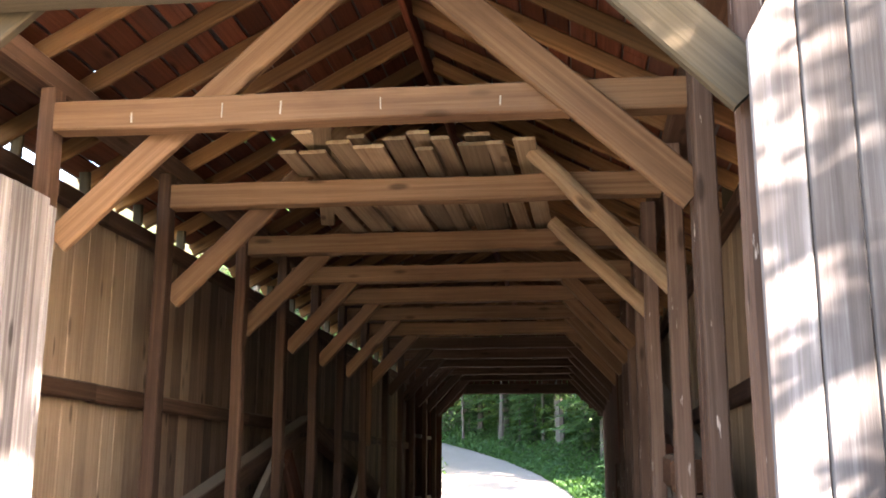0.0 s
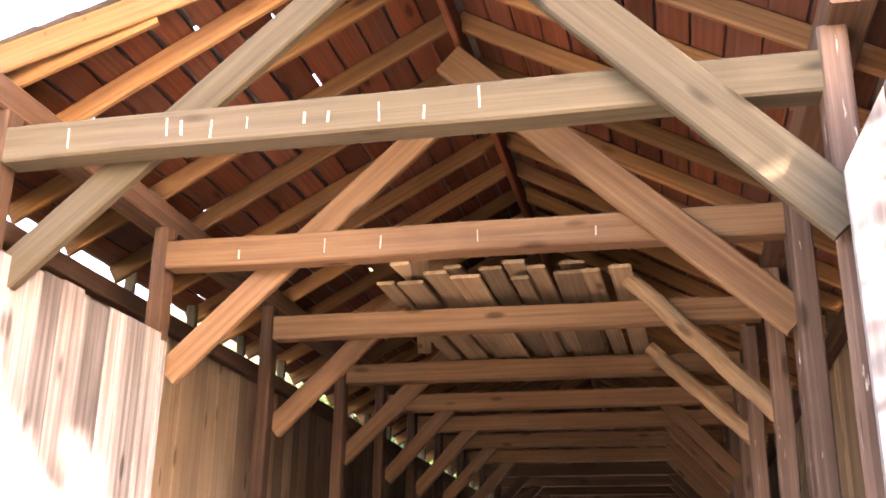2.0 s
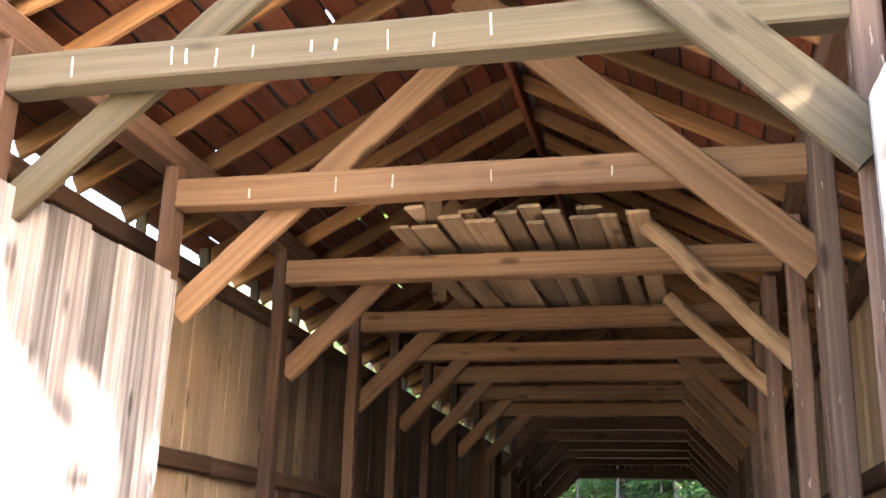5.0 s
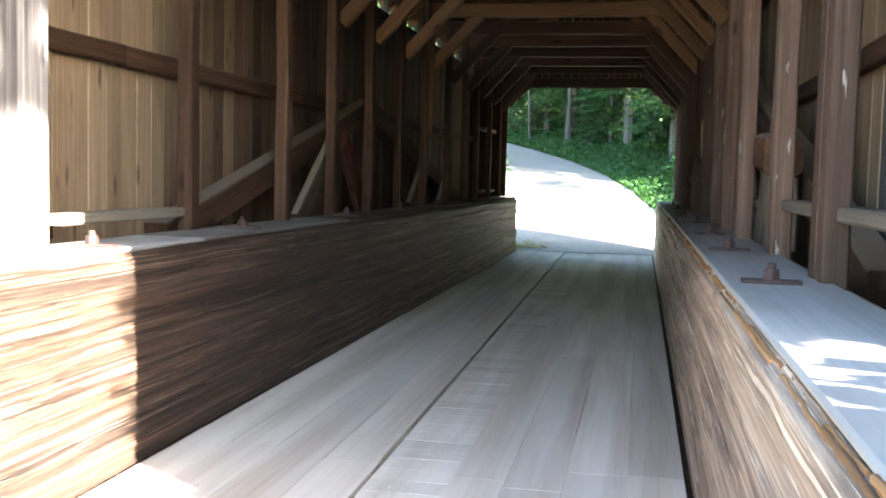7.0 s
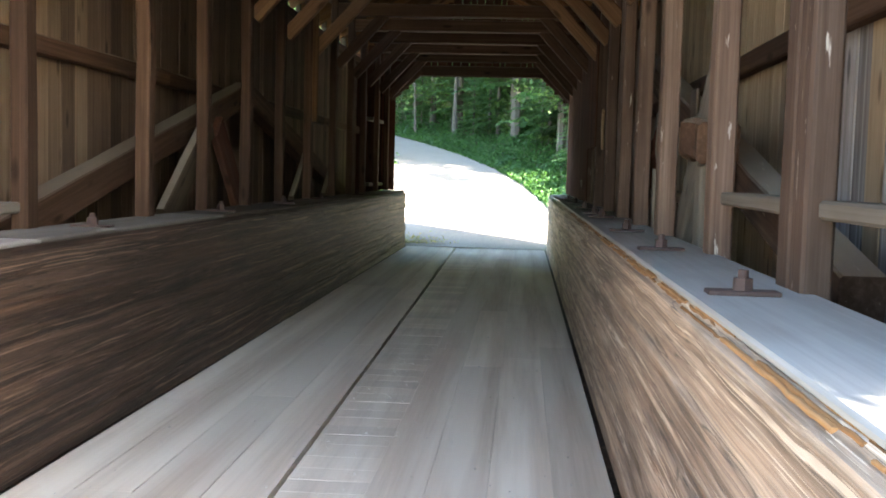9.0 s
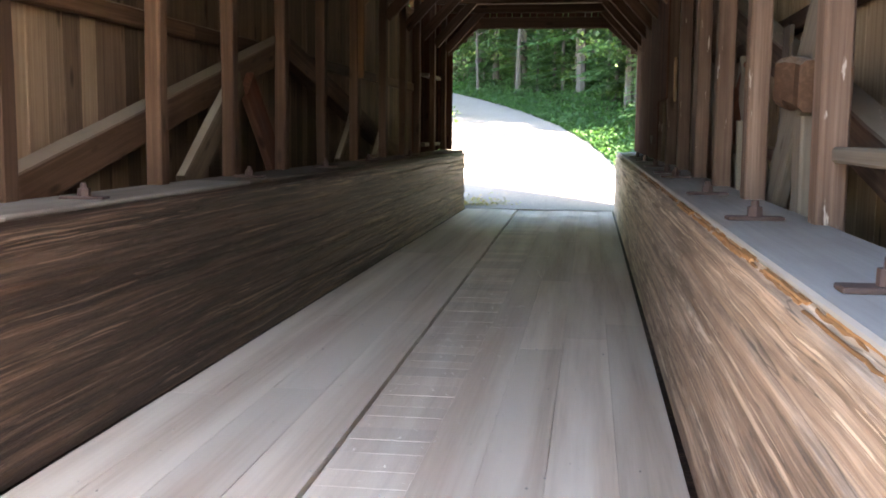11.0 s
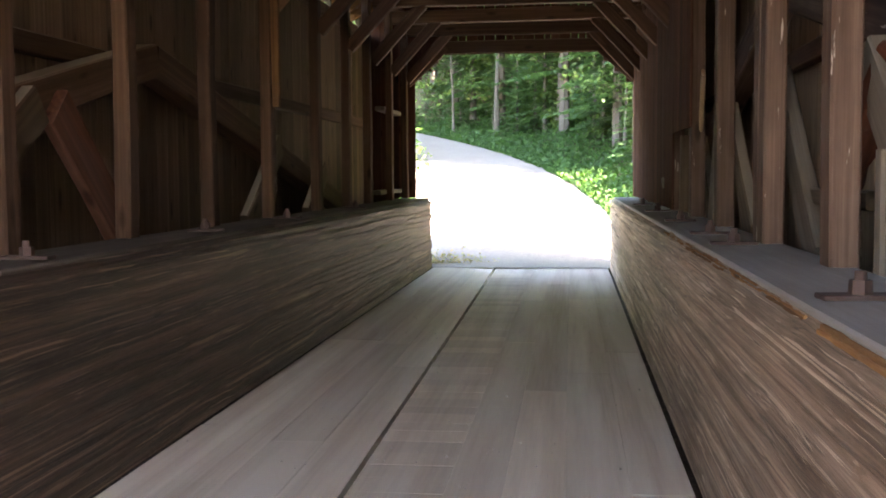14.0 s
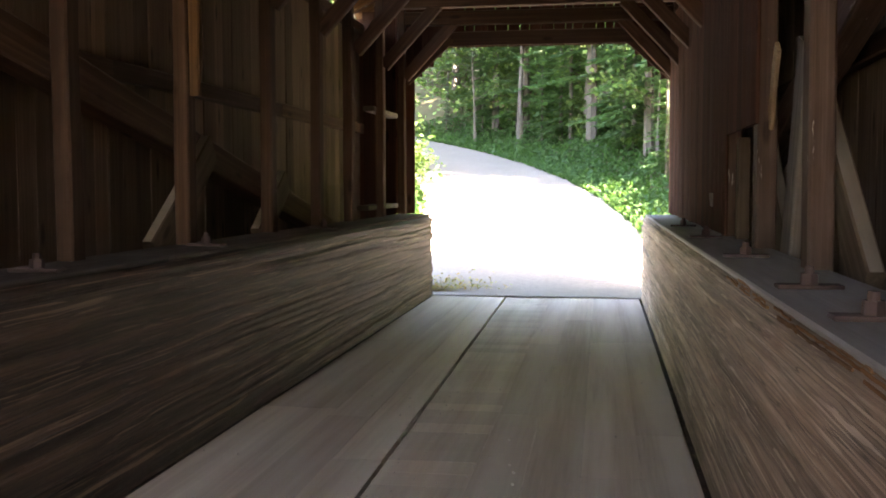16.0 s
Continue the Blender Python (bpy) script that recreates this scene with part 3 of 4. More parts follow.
bar("ridge_cap", (0, 5.08, ZRIDGE + 0.125), (0, ROOF1 + 0.05, ZRIDGE + 0.125), 0.34, 0.03, ROOFING, roof)
bar("ridge_pole", (0, 5.1, ZRIDGE - 0.12), (0, ROOF1, ZRIDGE - 0.12), 0.05, 0.2, SHEATH, roof)

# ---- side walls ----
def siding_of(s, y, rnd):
    """Pale boards near the mouth, browner ones further in: the fading light is put into their tone."""
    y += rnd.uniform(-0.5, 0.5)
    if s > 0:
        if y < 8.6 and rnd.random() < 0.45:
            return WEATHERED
        return SIDING if y < 14.5 else SIDING_HALF_DIM
    return SIDING if y < 9.2 else SIDING_HALF_DIM if y < 10.6 else SIDING_DIM


def side_wall(s, name):
    w = thing(name, (s * XS, 14.5, 0), "wall of pale vertical pine boards nailed to dark rails", "wall", kind="structure")
    y = Y0 - 0.1
    rnd = random.Random(11 + s)
    while y < YEND + 0.1:
        wd = rnd.uniform(0.2, 0.3)
        xb = XS + 0.012 + rnd.uniform(0, 0.013)
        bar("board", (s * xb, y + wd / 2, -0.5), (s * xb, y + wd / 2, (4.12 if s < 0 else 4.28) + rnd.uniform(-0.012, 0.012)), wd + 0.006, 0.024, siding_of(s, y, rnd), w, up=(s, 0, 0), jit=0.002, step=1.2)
        y += wd
    for z in (2.52, 4.03):
        for k in range(5):
            a, b = Y0 + k * 4.06, Y0 + (k + 1) * 4.06 - 0.005
            bar("rail", (s * (XS - 0.05), a, z), (s * (XS - 0.05), b, z), 0.1, 0.15, TIMBER, w)
    return w


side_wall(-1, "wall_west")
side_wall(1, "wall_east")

# ---- portals ----
def portal(y, sy, name):
    """Boarded gable end with a clipped-corner opening, on the outside of the end frame."""
    p = thing(name, (0, y, 0), "weathered grey board portal around the bridge mouth", "portal", kind="structure")
    x = -2.85
    rnd = random.Random(int(y))
    while x < 2.85:
        wd = rnd.uniform(0.11, 0.2)
        xm = x + wd / 2
        top = ZRIDGE - SLOPE * abs(xm) - 0.05
        ax = abs(xm)
        low = (ZC + 0.03 if ax < 2.2 else -0.4) if ax > 1.93 else (3.74 if ax < 1.36 else 3.74 - (ax - 1.36) * 0.95)
        if sy < 0:
            top = min(top, 3.47 + 1.9 * (ax - 1.98))
        if sy > 0 or ax > 1.98:
            b = bar("board", (xm, y, low), (xm, y, top), wd - (0.005 if sy < 0 else (rnd.choice((0.004, 0.006, 0.022)) if ax < 1.3 else -0.004)), 0.025, JAMB if sy < 0 else LINING, p, up=(0, sy, 0), jit=0.002, step=1.0)
            if sy < 0:
                tip = max(v.co.x for v in b.data.vertices)
                for v in b.data.vertices:
                    if v.co.x > tip - 0.001:
                        v.co.x -= 1.9 * v.co.y * (1 if xm > 0 else -1)
        x += wd
    return p


portal(Y0 - 0.16, -1, "portal_near")
portal(YEND + 0.16, 1, "portal_far")

# lintel and clipped corners inside the far portal
far_trim = thing("trim", (0, YEND + 0.12, 3.7), "dark timber lintel and corner pieces of the far portal", "trim", kind="structure")
bar("lintel", (-1.42, YEND + 0.115, 3.86), (1.42, YEND + 0.115, 3.86), 0.05, 0.22, TIMBER, far_trim)
for q in (-1, 1):
    bar("corner_piece", (q * 1.30, YEND + 0.116, 3.87), (q * 2.0, YEND + 0.116, 3.24), 0.046, 0.16, TIMBER, far_trim)

# ---- eave blocks over the siding ----
for s in (-1, 1):
    for k in range(19):
        y = Y0 + 0.5 + k * 1.05
        tagged(bar("eave_block", (s * (XS - 0.06), y, 4.105), (s * (XS - 0.06), y, ZRIDGE - SLOPE * (XS - 0.06) - 0.02), 0.09, 0.05, TIMBER_GREY, up=(0, 1, 0)),
               "short pale wooden block propping the eave above the siding", "block", "eave blocks", "structure")

# ---- inner lining boards ----
def lining(name, s, y0, y1, z0, z1, material, label, seed, ragged=0.03):
    w = thing(name, (s * XP, (y0 + y1) / 2, z0), label, "wall", kind="structure")
    rnd = random.Random(seed)
    xin = XP if s < 0 else XP - 0.06
    y = y0
    while y < y1 - 0.05:
        wd = min(rnd.uniform(0.19, 0.31), y1 - y)
        bar("board", (s * (xin - 0.014), y + wd / 2, z0), (s * (xin - 0.014), y + wd / 2, z1 + rnd.uniform(-ragged, ragged)), wd - rnd.uniform(0.004, 0.012), 0.024, material, w, up=(s, 0, 0), jit=0.002, step=0.8)
        y += wd
    return w


lining("wall_lining_near", -1, Y0 + 0.12, YS[1] + 0.02, ZC + 0.03, 3.58, WEATHERED, "weathered grey vertical boards lining the bridge mouth", 3)
lining("wall_lining_far", 1, 17.9, YEND + 0.1, ZC + 0.05, 4.0, LINING, "dark red-brown vertical boards lining the bridge side", 8)

lining("wall_lining_hung", 1, 16.3, 17.88, 2.05, 4.0, LINING, "dark red-brown boards sawn off above the guard wall", 12)

# ---- trusses: shallow main braces and steep braces behind the posts ----
def truss_brace(s, p0, p1, w, h, x, material=TIMBER, label="shallow brown truss timber rising behind the posts"):
    return tagged(bar("truss_brace", (s * x, *p0), (s * x, *p1), w, h, material, jit=0.006), label, "truss brace", "truss braces")


for s, a in ((-1, 8.6), (1, 6.7)):
    mid = 14.6
    top = 1.16 + 0.23 * (mid - a)
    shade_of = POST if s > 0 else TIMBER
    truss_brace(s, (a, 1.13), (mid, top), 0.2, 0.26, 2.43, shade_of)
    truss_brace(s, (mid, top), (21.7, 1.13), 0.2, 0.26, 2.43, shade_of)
STEEP = "steep grey-brown plank brace leaning between the posts"
for s, a, b, z in ((-1, 11.15, 12.45, 2.05), (-1, 16.25, 17.35, 1.95), (-1, 18.5, 19.3, 1.7), (1, 10.4, 11.55, 2.12), (1, 12.4, 13.5, 2.2),
                   (1, 14.35, 15.5, 2.1), (1, 16.4, 17.3, 1.9)):
    truss_brace(s, (a, ZC - 0.05), (b, z), 0.09, 0.26, 2.19, LEAN if s < 0 or a > 13 else BRACE, STEEP)
# opposed braces, steeper, towards the camera's end
for s, a, b, z in ((-1, 13.55, 12.6, 2.05), (1, 9.9, 8.6, 2.3), (1, 16.2, 15.75, 2.5)):
    truss_brace(s, (a, ZC - 0.05), (b, z), 0.08, 0.3, 2.16, BRACE if s > 0 else LINING, STEEP)

# ---- shelves, props and stubs between the posts ----
def ledge(s, y0, y1, z, label):
    return tagged(bar("ledge", (s * (XP + 0.13), y0, z), (s * (XP + 0.13), y1, z), 0.16, 0.07, BRACE), label, "ledge", "ledges")


ledge(1, YE[1] + 0.16, YE[2] - 0.09, 1.54, "pale timber ledge nailed between the truss posts")
ledge(1, Y0 + 0.3, YS[1] - 0.16, 1.54, "pale timber ledge nailed between the truss posts")
ledge(-1, 6.75, YS[2] - 0.09, 1.36, "pale timber ledge under the siding boards")
ledge(-1, 23.0, YEND - 0.1, 2.70, "pale board shelf near the far portal")
ledge(-1, 22.6, YEND - 0.1, 1.36, "pale board shelf near the far portal")
ledge(1, 20.6, 21.2, 1.38, "small pale crosspiece beside the far boards")
tagged(bar("timber_block", (XP + 0.14, 8.55, 1.84), (XP + 0.14, 9.2, 1.92), 0.26, 0.27, TIMBER, jit=0.02, step=0.12, ch=0.03), "rough-hewn timber block with a torn end", "timber block")
tagged(bar("prop", (XP + 0.16, 8.85, ZC), (XP + 0.16, 8.85, 1.72), 0.2, 0.22, BRACE, up=(0, 1, 0)), "short grey prop under the hewn block", "prop")
tagged(bar("prop", (XP + 0.12, 11.05, ZC), (XP + 0.12, 11.05, 1.72), 0.12, 0.1, BRACE, up=(0, 1, 0)), "short grey prop beside a truss post", "prop")
tagged(bar("prop", (XP + 0.03, 17.7, ZC), (XP + 0.03, 17.7, 2.02), 0.1, 0.12, LEAN, up=(0, 1, 0)), "short split stub post on the guard wall", "prop")
tagged(bar("timber_block", (XP - 0.08, 18.75, 1.52), (XP + 0.16, 18.9, 1.57), 0.14, 0.13, BRACE, jit=0.01), "small pale timber offcut wedged by the post", "timber block")
tagged(bar("nailed_plank", (-XP + 0.04, 16.5, 2.30), (-XP + 0.04, 16.5, 3.9), 0.17, 0.06, RAFTER, up=(0, 1, 0)), "orange-brown plank nailed to a truss post", "plank")
tagged(bar("timber_block", (-2.45, 5.9, 1.30), (-2.45, 7.05, 1.30), 0.2, 0.16, SHEATH), "red-brown sill timber on the guard wall", "timber block")
tagged(bar("splintered_board", (XP + 0.0, 16.0, 2.5), (XP + 0.04, 16.62, 1.86), 0.03, 0.1, LUMBER, up=(0, 1, 0), jit=0.006, step=0.15), "broken splintered pale board hanging by the post", "board")
tagged(bar("timber_stump", (XP + 0.10, 11.75, 1.62), (XP + 0.22, 11.35, 2.12), 0.16, 0.2, SHEATH, jit=0.018, step=0.1, ch=0.06), "dark red rotted brace end hanging between posts", "timber stump")
tagged(bar("ledge", (XP + 0.2, 9.6, 1.50), (XP + 0.2, 11.2, 1.50), 0.1, 0.09, POST), "brown timber rail nailed low between the posts", "ledge", "ledges")
tagged(bar("ledge", (XP + 0.2, 11.55, 1.50), (XP + 0.2, 12.9, 1.50), 0.1, 0.09, LEAN), "brown timber rail nailed low between the posts", "ledge", "ledges")
# stepped filler boards behind the right-hand posts
for y, z0, z1 in ((10.35, ZC, 2.35), (12.3, ZC, 1.75)):
    tagged(bar("filler_board", (XP + 0.31, y + 0.25, z0), (XP + 0.31, y + 0.25, z1), 0.26, 0.03, DIM_CAP, up=(1, 0, 0)), "grey upright filler board behind the posts", "board", "filler boards")

# ---- bolts on the guard walls ----
def bolt(s, y, x=None):
    x = s * 1.80 if x is None else x
    t = thing("bolt", (x, y, ZC + 0.027), "rusty iron rod and nut on a long washer plate", "bolt", "rusty bolts")
    bm = bmesh.new()
    box_bm(bm, -0.13, 0.13, -0.05, 0.05, 0, 0.018)
    bmesh.ops.bevel(bm, geom=bm.edges[:], offset=0.004, segments=1, affect="EDGES")
    part("washer_plate", bm, RUST, t, m=t.matrix_basis.copy())
    bm = bmesh.new()
    bmesh.ops.create_cone(bm, cap_ends=True, segments=6, radius1=0.038, radius2=0.036, depth=0.045, matrix=Matrix.Translation((0, 0, 0.0405)))
    nut = part("nut", bm, RUST, t, m=t.matrix_basis.copy())
    bm = bmesh.new()
    bmesh.ops.create_cone(bm, cap_ends=True, segments=12, radius1=0.021, radius2=0.019, depth=0.03, matrix=Matrix.Translation((0, 0, 0.077)))
    part("rod_end", bm, RUST, nut, m=t.matrix_basis.copy())
    return t


first = bolt(1, 6.05)
for s, y in ((1, 8.25), (1, 10.2), (1, 12.75), (1, 13.75), (1, 15.6), (1, 17.9), (1, 20.2), (-1, 6.55), (-1, 8.75), (-1, 11.6), (-1, 14.1), (-1, 16.3), (-1, 19.4)):
    copy_thing(first, Matrix.Translation((s * 1.80, y, ZC + 0.027)) @ Matrix.Rotation(radians((y * 37) % 9 - 4), 4, "Z"))

# ---- worn orange edge of the east guard wall ----
edge = thing("worn_edge", (XC + 0.04, 8, ZC), "orange-brown torn edge of the guard wall top", "edge strip", kind="structure")
rnd = random.Random(17)
y = GY0 + 0.05
while y < 14.5:
    ln = rnd.uniform(0.3, 1.1)
    for q in range(3):
        wd = rnd.uniform(0.006, 0.018) * (1.0 if y < 10 else 0.7)
        x, z = XC + 0.034 + 0.012 * q + rnd.uniform(-0.004, 0.004), ZC - 0.016 + 0.009 * q + rnd.uniform(-0.003, 0.003)
        a = y + rnd.uniform(-0.12, 0.12)
        bar("torn_strip", (x, a, z), (x + rnd.uniform(-0.006, 0.006), a + ln * rnd.uniform(0.6, 1.1), z + rnd.uniform(-0.004, 0.004)), wd, rnd.uniform(0.008, 0.018), FRESH, edge, jit=0.003, step=0.06, ch=0.003)
    y += ln

# ---- planks stored on the tie beams ----
rnd = random.Random(21)
x = -0.95
zs = ZB + 0.215
while x < 1.05:
    wd = rnd.uniform(0.13, 0.24)
    lift = 0.02 + (0.05 if rnd.random() < 0.4 else 0)
    y0 = YS[2] - rnd.uniform(0.35, 0.6)
    z0 = zs + lift + 0.02
    yaw = rnd.uniform(-0.05, 0.05) - 0.03
    tagged(bar("stored_plank", (x + wd / 2 + yaw, y0, z0 + 0.06), (x + wd / 2 - yaw, YS[3] + rnd.uniform(0.15, 0.6), z0), wd, 0.03, LUMBER, jit=0.003), "old brown plank stored on the tie beams", "plank", "stored planks")
    x += wd + rnd.uniform(-0.005, 0.05)
for x0, y0, x1, y1, w in ((-0.75, 7.75, -0.45, 10.4, 0.16), (-0.35, 7.9, 0.05, 10.7, 0.15), (0.15, 7.85, 0.25, 10.5, 0.18), (0.6, 7.95, 0.62, 10.6, 0.2), (-0.55, 7.6, -1.15, 10.3, 0.14)):
    tagged(bar("stored_plank", (x0, y0, zs + 0.20), (x1, y1, zs + 0.10), w, 0.03, LUMBER, jit=0.003), "loose pale plank lying on the stored stack", "plank", "stored planks")

# ---- deck planks ----
rnd = random.Random(4)


def seam(y):
    """The open joint between the two lanes, which runs slightly askew."""
    return -0.225 - 0.0125 * (y - 6.9)


RUNS = [(-1.53, -1.24, 0.0, 0.25), (-1.24, -0.95, 0.25, 0.5), (-0.95, -0.62, 0.5, 0.8), (-0.62, -0.303, 0.8, 1.0),
        (0.24, 0.54, 0, 0), (0.54, 0.86, 0, 0), (0.86, 1.2, 0, 0), (1.2, 1.515, 0, 0)]
for n, (x0, x1, s0, s1) in enumerate(RUNS):
    y = GY0 - 0.05
    while y < YEND + 0.1:
        y1 = min(YEND + 0.12, y + rnd.uniform(3.2, 5.2))
        if YEND - y1 < 1.2:
            y1 = YEND + 0.12
        ends = []
        for q in (y, y1 - 0.006):
            d = seam(q) + 0.303
            ends.append(((x0 + s0 * d + x1 + s1 * d) / 2, q, -0.031 + 0.0004 * (n % 3)))
        d = seam((y + y1) / 2) + 0.303
        bar("plank", ends[0], ends[1], x1 - x0 + (s1 - s0) * d - 0.0012, 0.06, DECK, deck, jit=0.0005, ch=0.0015)
        y = y1
# crosswise planks laid bare beside the joint
y = GY0 - 0.05
while y < YEND + 0.05:
    wd = rnd.uniform(0.2, 0.27)
    bar("plank", (seam(y) + 0.024, y + wd / 2, -0.034 + rnd.uniform(-0.001, 0.001)), (0.238, y + wd / 2, -0.034 + rnd.uniform(-0.001, 0.001)), wd - 0.002, 0.056, DECK, deck, jit=0.0005, ch=0.0012, step=0.2)
    y += wd
# grit on the deck
vs, fs = [], []
for i in range(1300):
    if rnd.random() < 0.6:
        gx0, gy0 = min(1.4, -0.28 + abs(rnd.gauss(0.0, 0.55))), rnd.uniform(4.5, 18)
    else:
        gx0, gy0 = rnd.uniform(-1.5, 1.45), rnd.uniform(5, 24)
    r = 0.002 + 0.008 * rnd.random() ** 3
    b0 = len(vs)
    for dx, dy, dz in ((1, 0, 0), (-0.4, 0.9, 0), (-0.5, -0.8, 0), (0.1, 0, 1.1)):
        vs.append((gx0 + r * dx * rnd.uniform(0.7, 1.3), gy0 + r * dy * rnd.uniform(0.7, 1.3), 0.002 + r * dz))
    fs += [(b0, b0 + 1, b0 + 3), (b0 + 1, b0 + 2, b0 + 3), (b0 + 2, b0, b0 + 3)]
me = bpy.data.meshes.new("grit")
me.from_pydata(vs, [], fs)
me.materials.append(PALE_GRAVEL)
tagged(new("grit", me), "small gravel grit scattered over the deck", "gravel", kind="stuff")

# ---- woods ----
def leaf_cloud(name, centres, count, size, material, seed, droop=0.3, flat=0.5):
    """Many small pointed leaves scattered about limb tips."""
    rnd = random.Random(seed)
    vs, fs = [], []
    for i in range(count):
        c, r = centres[rnd.randrange(len(centres))]
        d = Vector((rnd.gauss(0, 1), rnd.gauss(0, 1), rnd.gauss(0, flat)))
        p = Vector(c) + d * r * 0.5
        sz = size * rnd.uniform(0.6, 1.4)
        a = Vector((rnd.uniform(-1, 1), rnd.uniform(-1, 1), rnd.uniform(-0.6, 0.3) - droop * 0.3)).normalized()
        b = a.cross(Vector((rnd.uniform(-1, 1), rnd.uniform(-1, 1), rnd.uniform(0.2, 1)))).normalized()
        q = len(vs)
        vs += [p, p + a * sz * 0.5 + b * sz * 0.32, p + a * sz, p + a * sz * 0.5 - b * sz * 0.32]
        fs.append((q, q + 1, q + 2, q + 3))
    me = bpy.data.meshes.new(name)
    me.from_pydata(vs, [], fs)
    me.materials.append(material)
    return me


def limb_mesh(name, paths, material):
    """Tapered round limbs along lists of (point, radius)."""
    vs, fs, k = [], [], 7
    for path in paths:
        base = len(vs)
        for i, (p, r) in enumerate(path):
            for j in range(k):
                a = 2 * math.pi * j / k
                vs.append(Vector(p) + Vector((r * math.cos(a), r * math.sin(a), 0)))
        for i in range(len(path) - 1):
            for j in range(k):
                a, b = base + i * k + j, base + i * k + (j + 1) % k
                fs.append((a, b, b + k, a + k))
    me = bpy.data.meshes.new(name)
    me.from_pydata(vs, [], fs)
    me.materials.append(material)
    return me


def broad_tree(height, bare, spread, leaves, size, seed, label, limbs=26, clump=1.0):
    rnd = random.Random(seed)
    t = thing("tree", (0, 0, 0), label, "tree", "trees of the woods")
    trunk, wob = [], Vector((0, 0, 0))
    for i in range(11):
        z = height * 0.92 * i / 10
        wob = wob + Vector((rnd.gauss(0, 0.05), rnd.gauss(0, 0.05), 0))
        trunk.append(((wob.x, wob.y, z), 0.0046 * height * (1 - 0.85 * i / 10) + (0.05 if i == 0 else 0)))
    paths, tips = [trunk], []
    for i in range(limbs):
        f = rnd.uniform(bare, 1.0)
        z = height * f * 0.95
        az = rnd.uniform(0, 2 * math.pi)
        ln = spread * (1.15 - 0.75 * (f - bare) / (1 - bare)) * rnd.uniform(0.6, 1.15)
        p0 = Vector(trunk[min(10, int(f * 10))][0])
        p0.z = z * 0.96
        out = Vector((math.cos(az), math.sin(az), rnd.uniform(0.05, 0.5)))
        p1, p2 = p0 + out * ln * 0.5, p0 + out * ln + Vector((0, 0, 0.1 * ln))
        paths.append([(p0, 0.05), (p1, 0.03), (p2, 0.008)])
        tips += [(p1, 0.9 * clump), (p2, 1.15 * clump), (p0 + out * ln * 0.75, clump)]
    place(new("trunk", limb_mesh("trunk", paths, BARK)), Matrix(), t)
    place(new("crown", leaf_cloud("crown", tips, leaves, size, LEAF, seed)), Matrix(), t)
    return t


def conifer(height, spread, seed, label, low=0.12, whorl=5):
    rnd = random.Random(seed)
    t = thing("conifer", (0, 0, 0), label, "tree", "conifers of the woods")
    paths = [[((0, 0, height * i / 8), 0.011 * height * (1 - 0.95 * i / 8) + 0.01) for i in range(9)]]
    vs, fs = [], []
    z = height * low
    while z < height * 0.98:
        f = 1 - z / height
        for q in range(whorl):
            az = rnd.uniform(0, 6.283)
            ln = spread * (f ** 0.8) * rnd.uniform(0.6, 1.1) + 0.15
            out = Vector((math.cos(az), math.sin(az), 0))
            side = Vector((-out.y, out.x, 0))
            p0 = Vector((0, 0, z))
            paths.append([(p0, 0.02), (p0 + out * ln + Vector((0, 0, -0.22 * ln)), 0.004)])
            n = int(6 + ln * 11)
            for i in range(n):
                u = (i + rnd.random()) / n
                c = p0 + out * ln * u + Vector((0, 0, -0.22 * ln * u + rnd.uniform(-0.05, 0.05)))
                for sgn in (-1, 1):
                    sz = (0.42 * (1 - 0.6 * u)) * rnd.uniform(0.6, 1.2)
                    d = (side * sgn + out * 0.7 + Vector((0, 0, rnd.uniform(-0.5, 0.05)))).normalized()
                    wv = out * 0.055
                    b0 = len(vs)
                    vs += [c - wv, c + d * sz * 0.6 - wv * 0.8, c + d * sz, c + d * sz * 0.6 + wv, c + wv]
                    fs.append((b0, b0 + 1, b0 + 2, b0 + 3, b0 + 4))
        z += rnd.uniform(0.25, 0.42)
    me = bpy.data.meshes.new("needles")
    me.from_pydata(vs, [], fs)
    me.materials.append(NEEDLE)
    place(new("trunk", limb_mesh("trunk", paths, BARK)), Matrix(), t)
    place(new("needles", me), Matrix(), t)
    return t


def bush(r, leaves, seed, label, name="shrub"):
    rnd = random.Random(seed)
    t = thing(name, (0, 0, 0), label, "shrub", "roadside shrubs")
    tips, paths = [], []
    for i in range(14):
        az = rnd.uniform(0, 6.283)
        p = Vector((math.cos(az) * r * rnd.uniform(0.2, 0.9), math.sin(az) * r * rnd.uniform(0.2, 0.9), r * rnd.uniform(0.3, 1.5)))
        tips.append((p, 0.45 * r))
        paths.append([((0, 0, -0.1), 0.02), (p * 0.5, 0.012), (p, 0.004)])
    place(new("stems", limb_mesh("stems", paths, BARK)), Matrix(), t)
    place(new("leaves", leaf_cloud("leaves", tips, leaves, 0.12, LEAF, seed)), Matrix(), t)
    return t


def scatter(protos, spots, seed, smin=0.8, smax=1.25):
    rnd = random.Random(seed)
    for i, (x, y) in enumerate(spots):
        sc = rnd.uniform(smin, smax)
        m = Matrix.Translation((x, y, ground_z(x, y) - 0.03)) @ Matrix.Rotation(rnd.uniform(0, 6.28), 4, "Z") @ Matrix.Scale(sc, 4)
        if i < len(protos):
            protos[i].matrix_basis = m
        else:
            copy_thing(protos[i % len(protos)], m)


def clear(x, y, gap):
    return abs(x - road_mid(y)) > gap


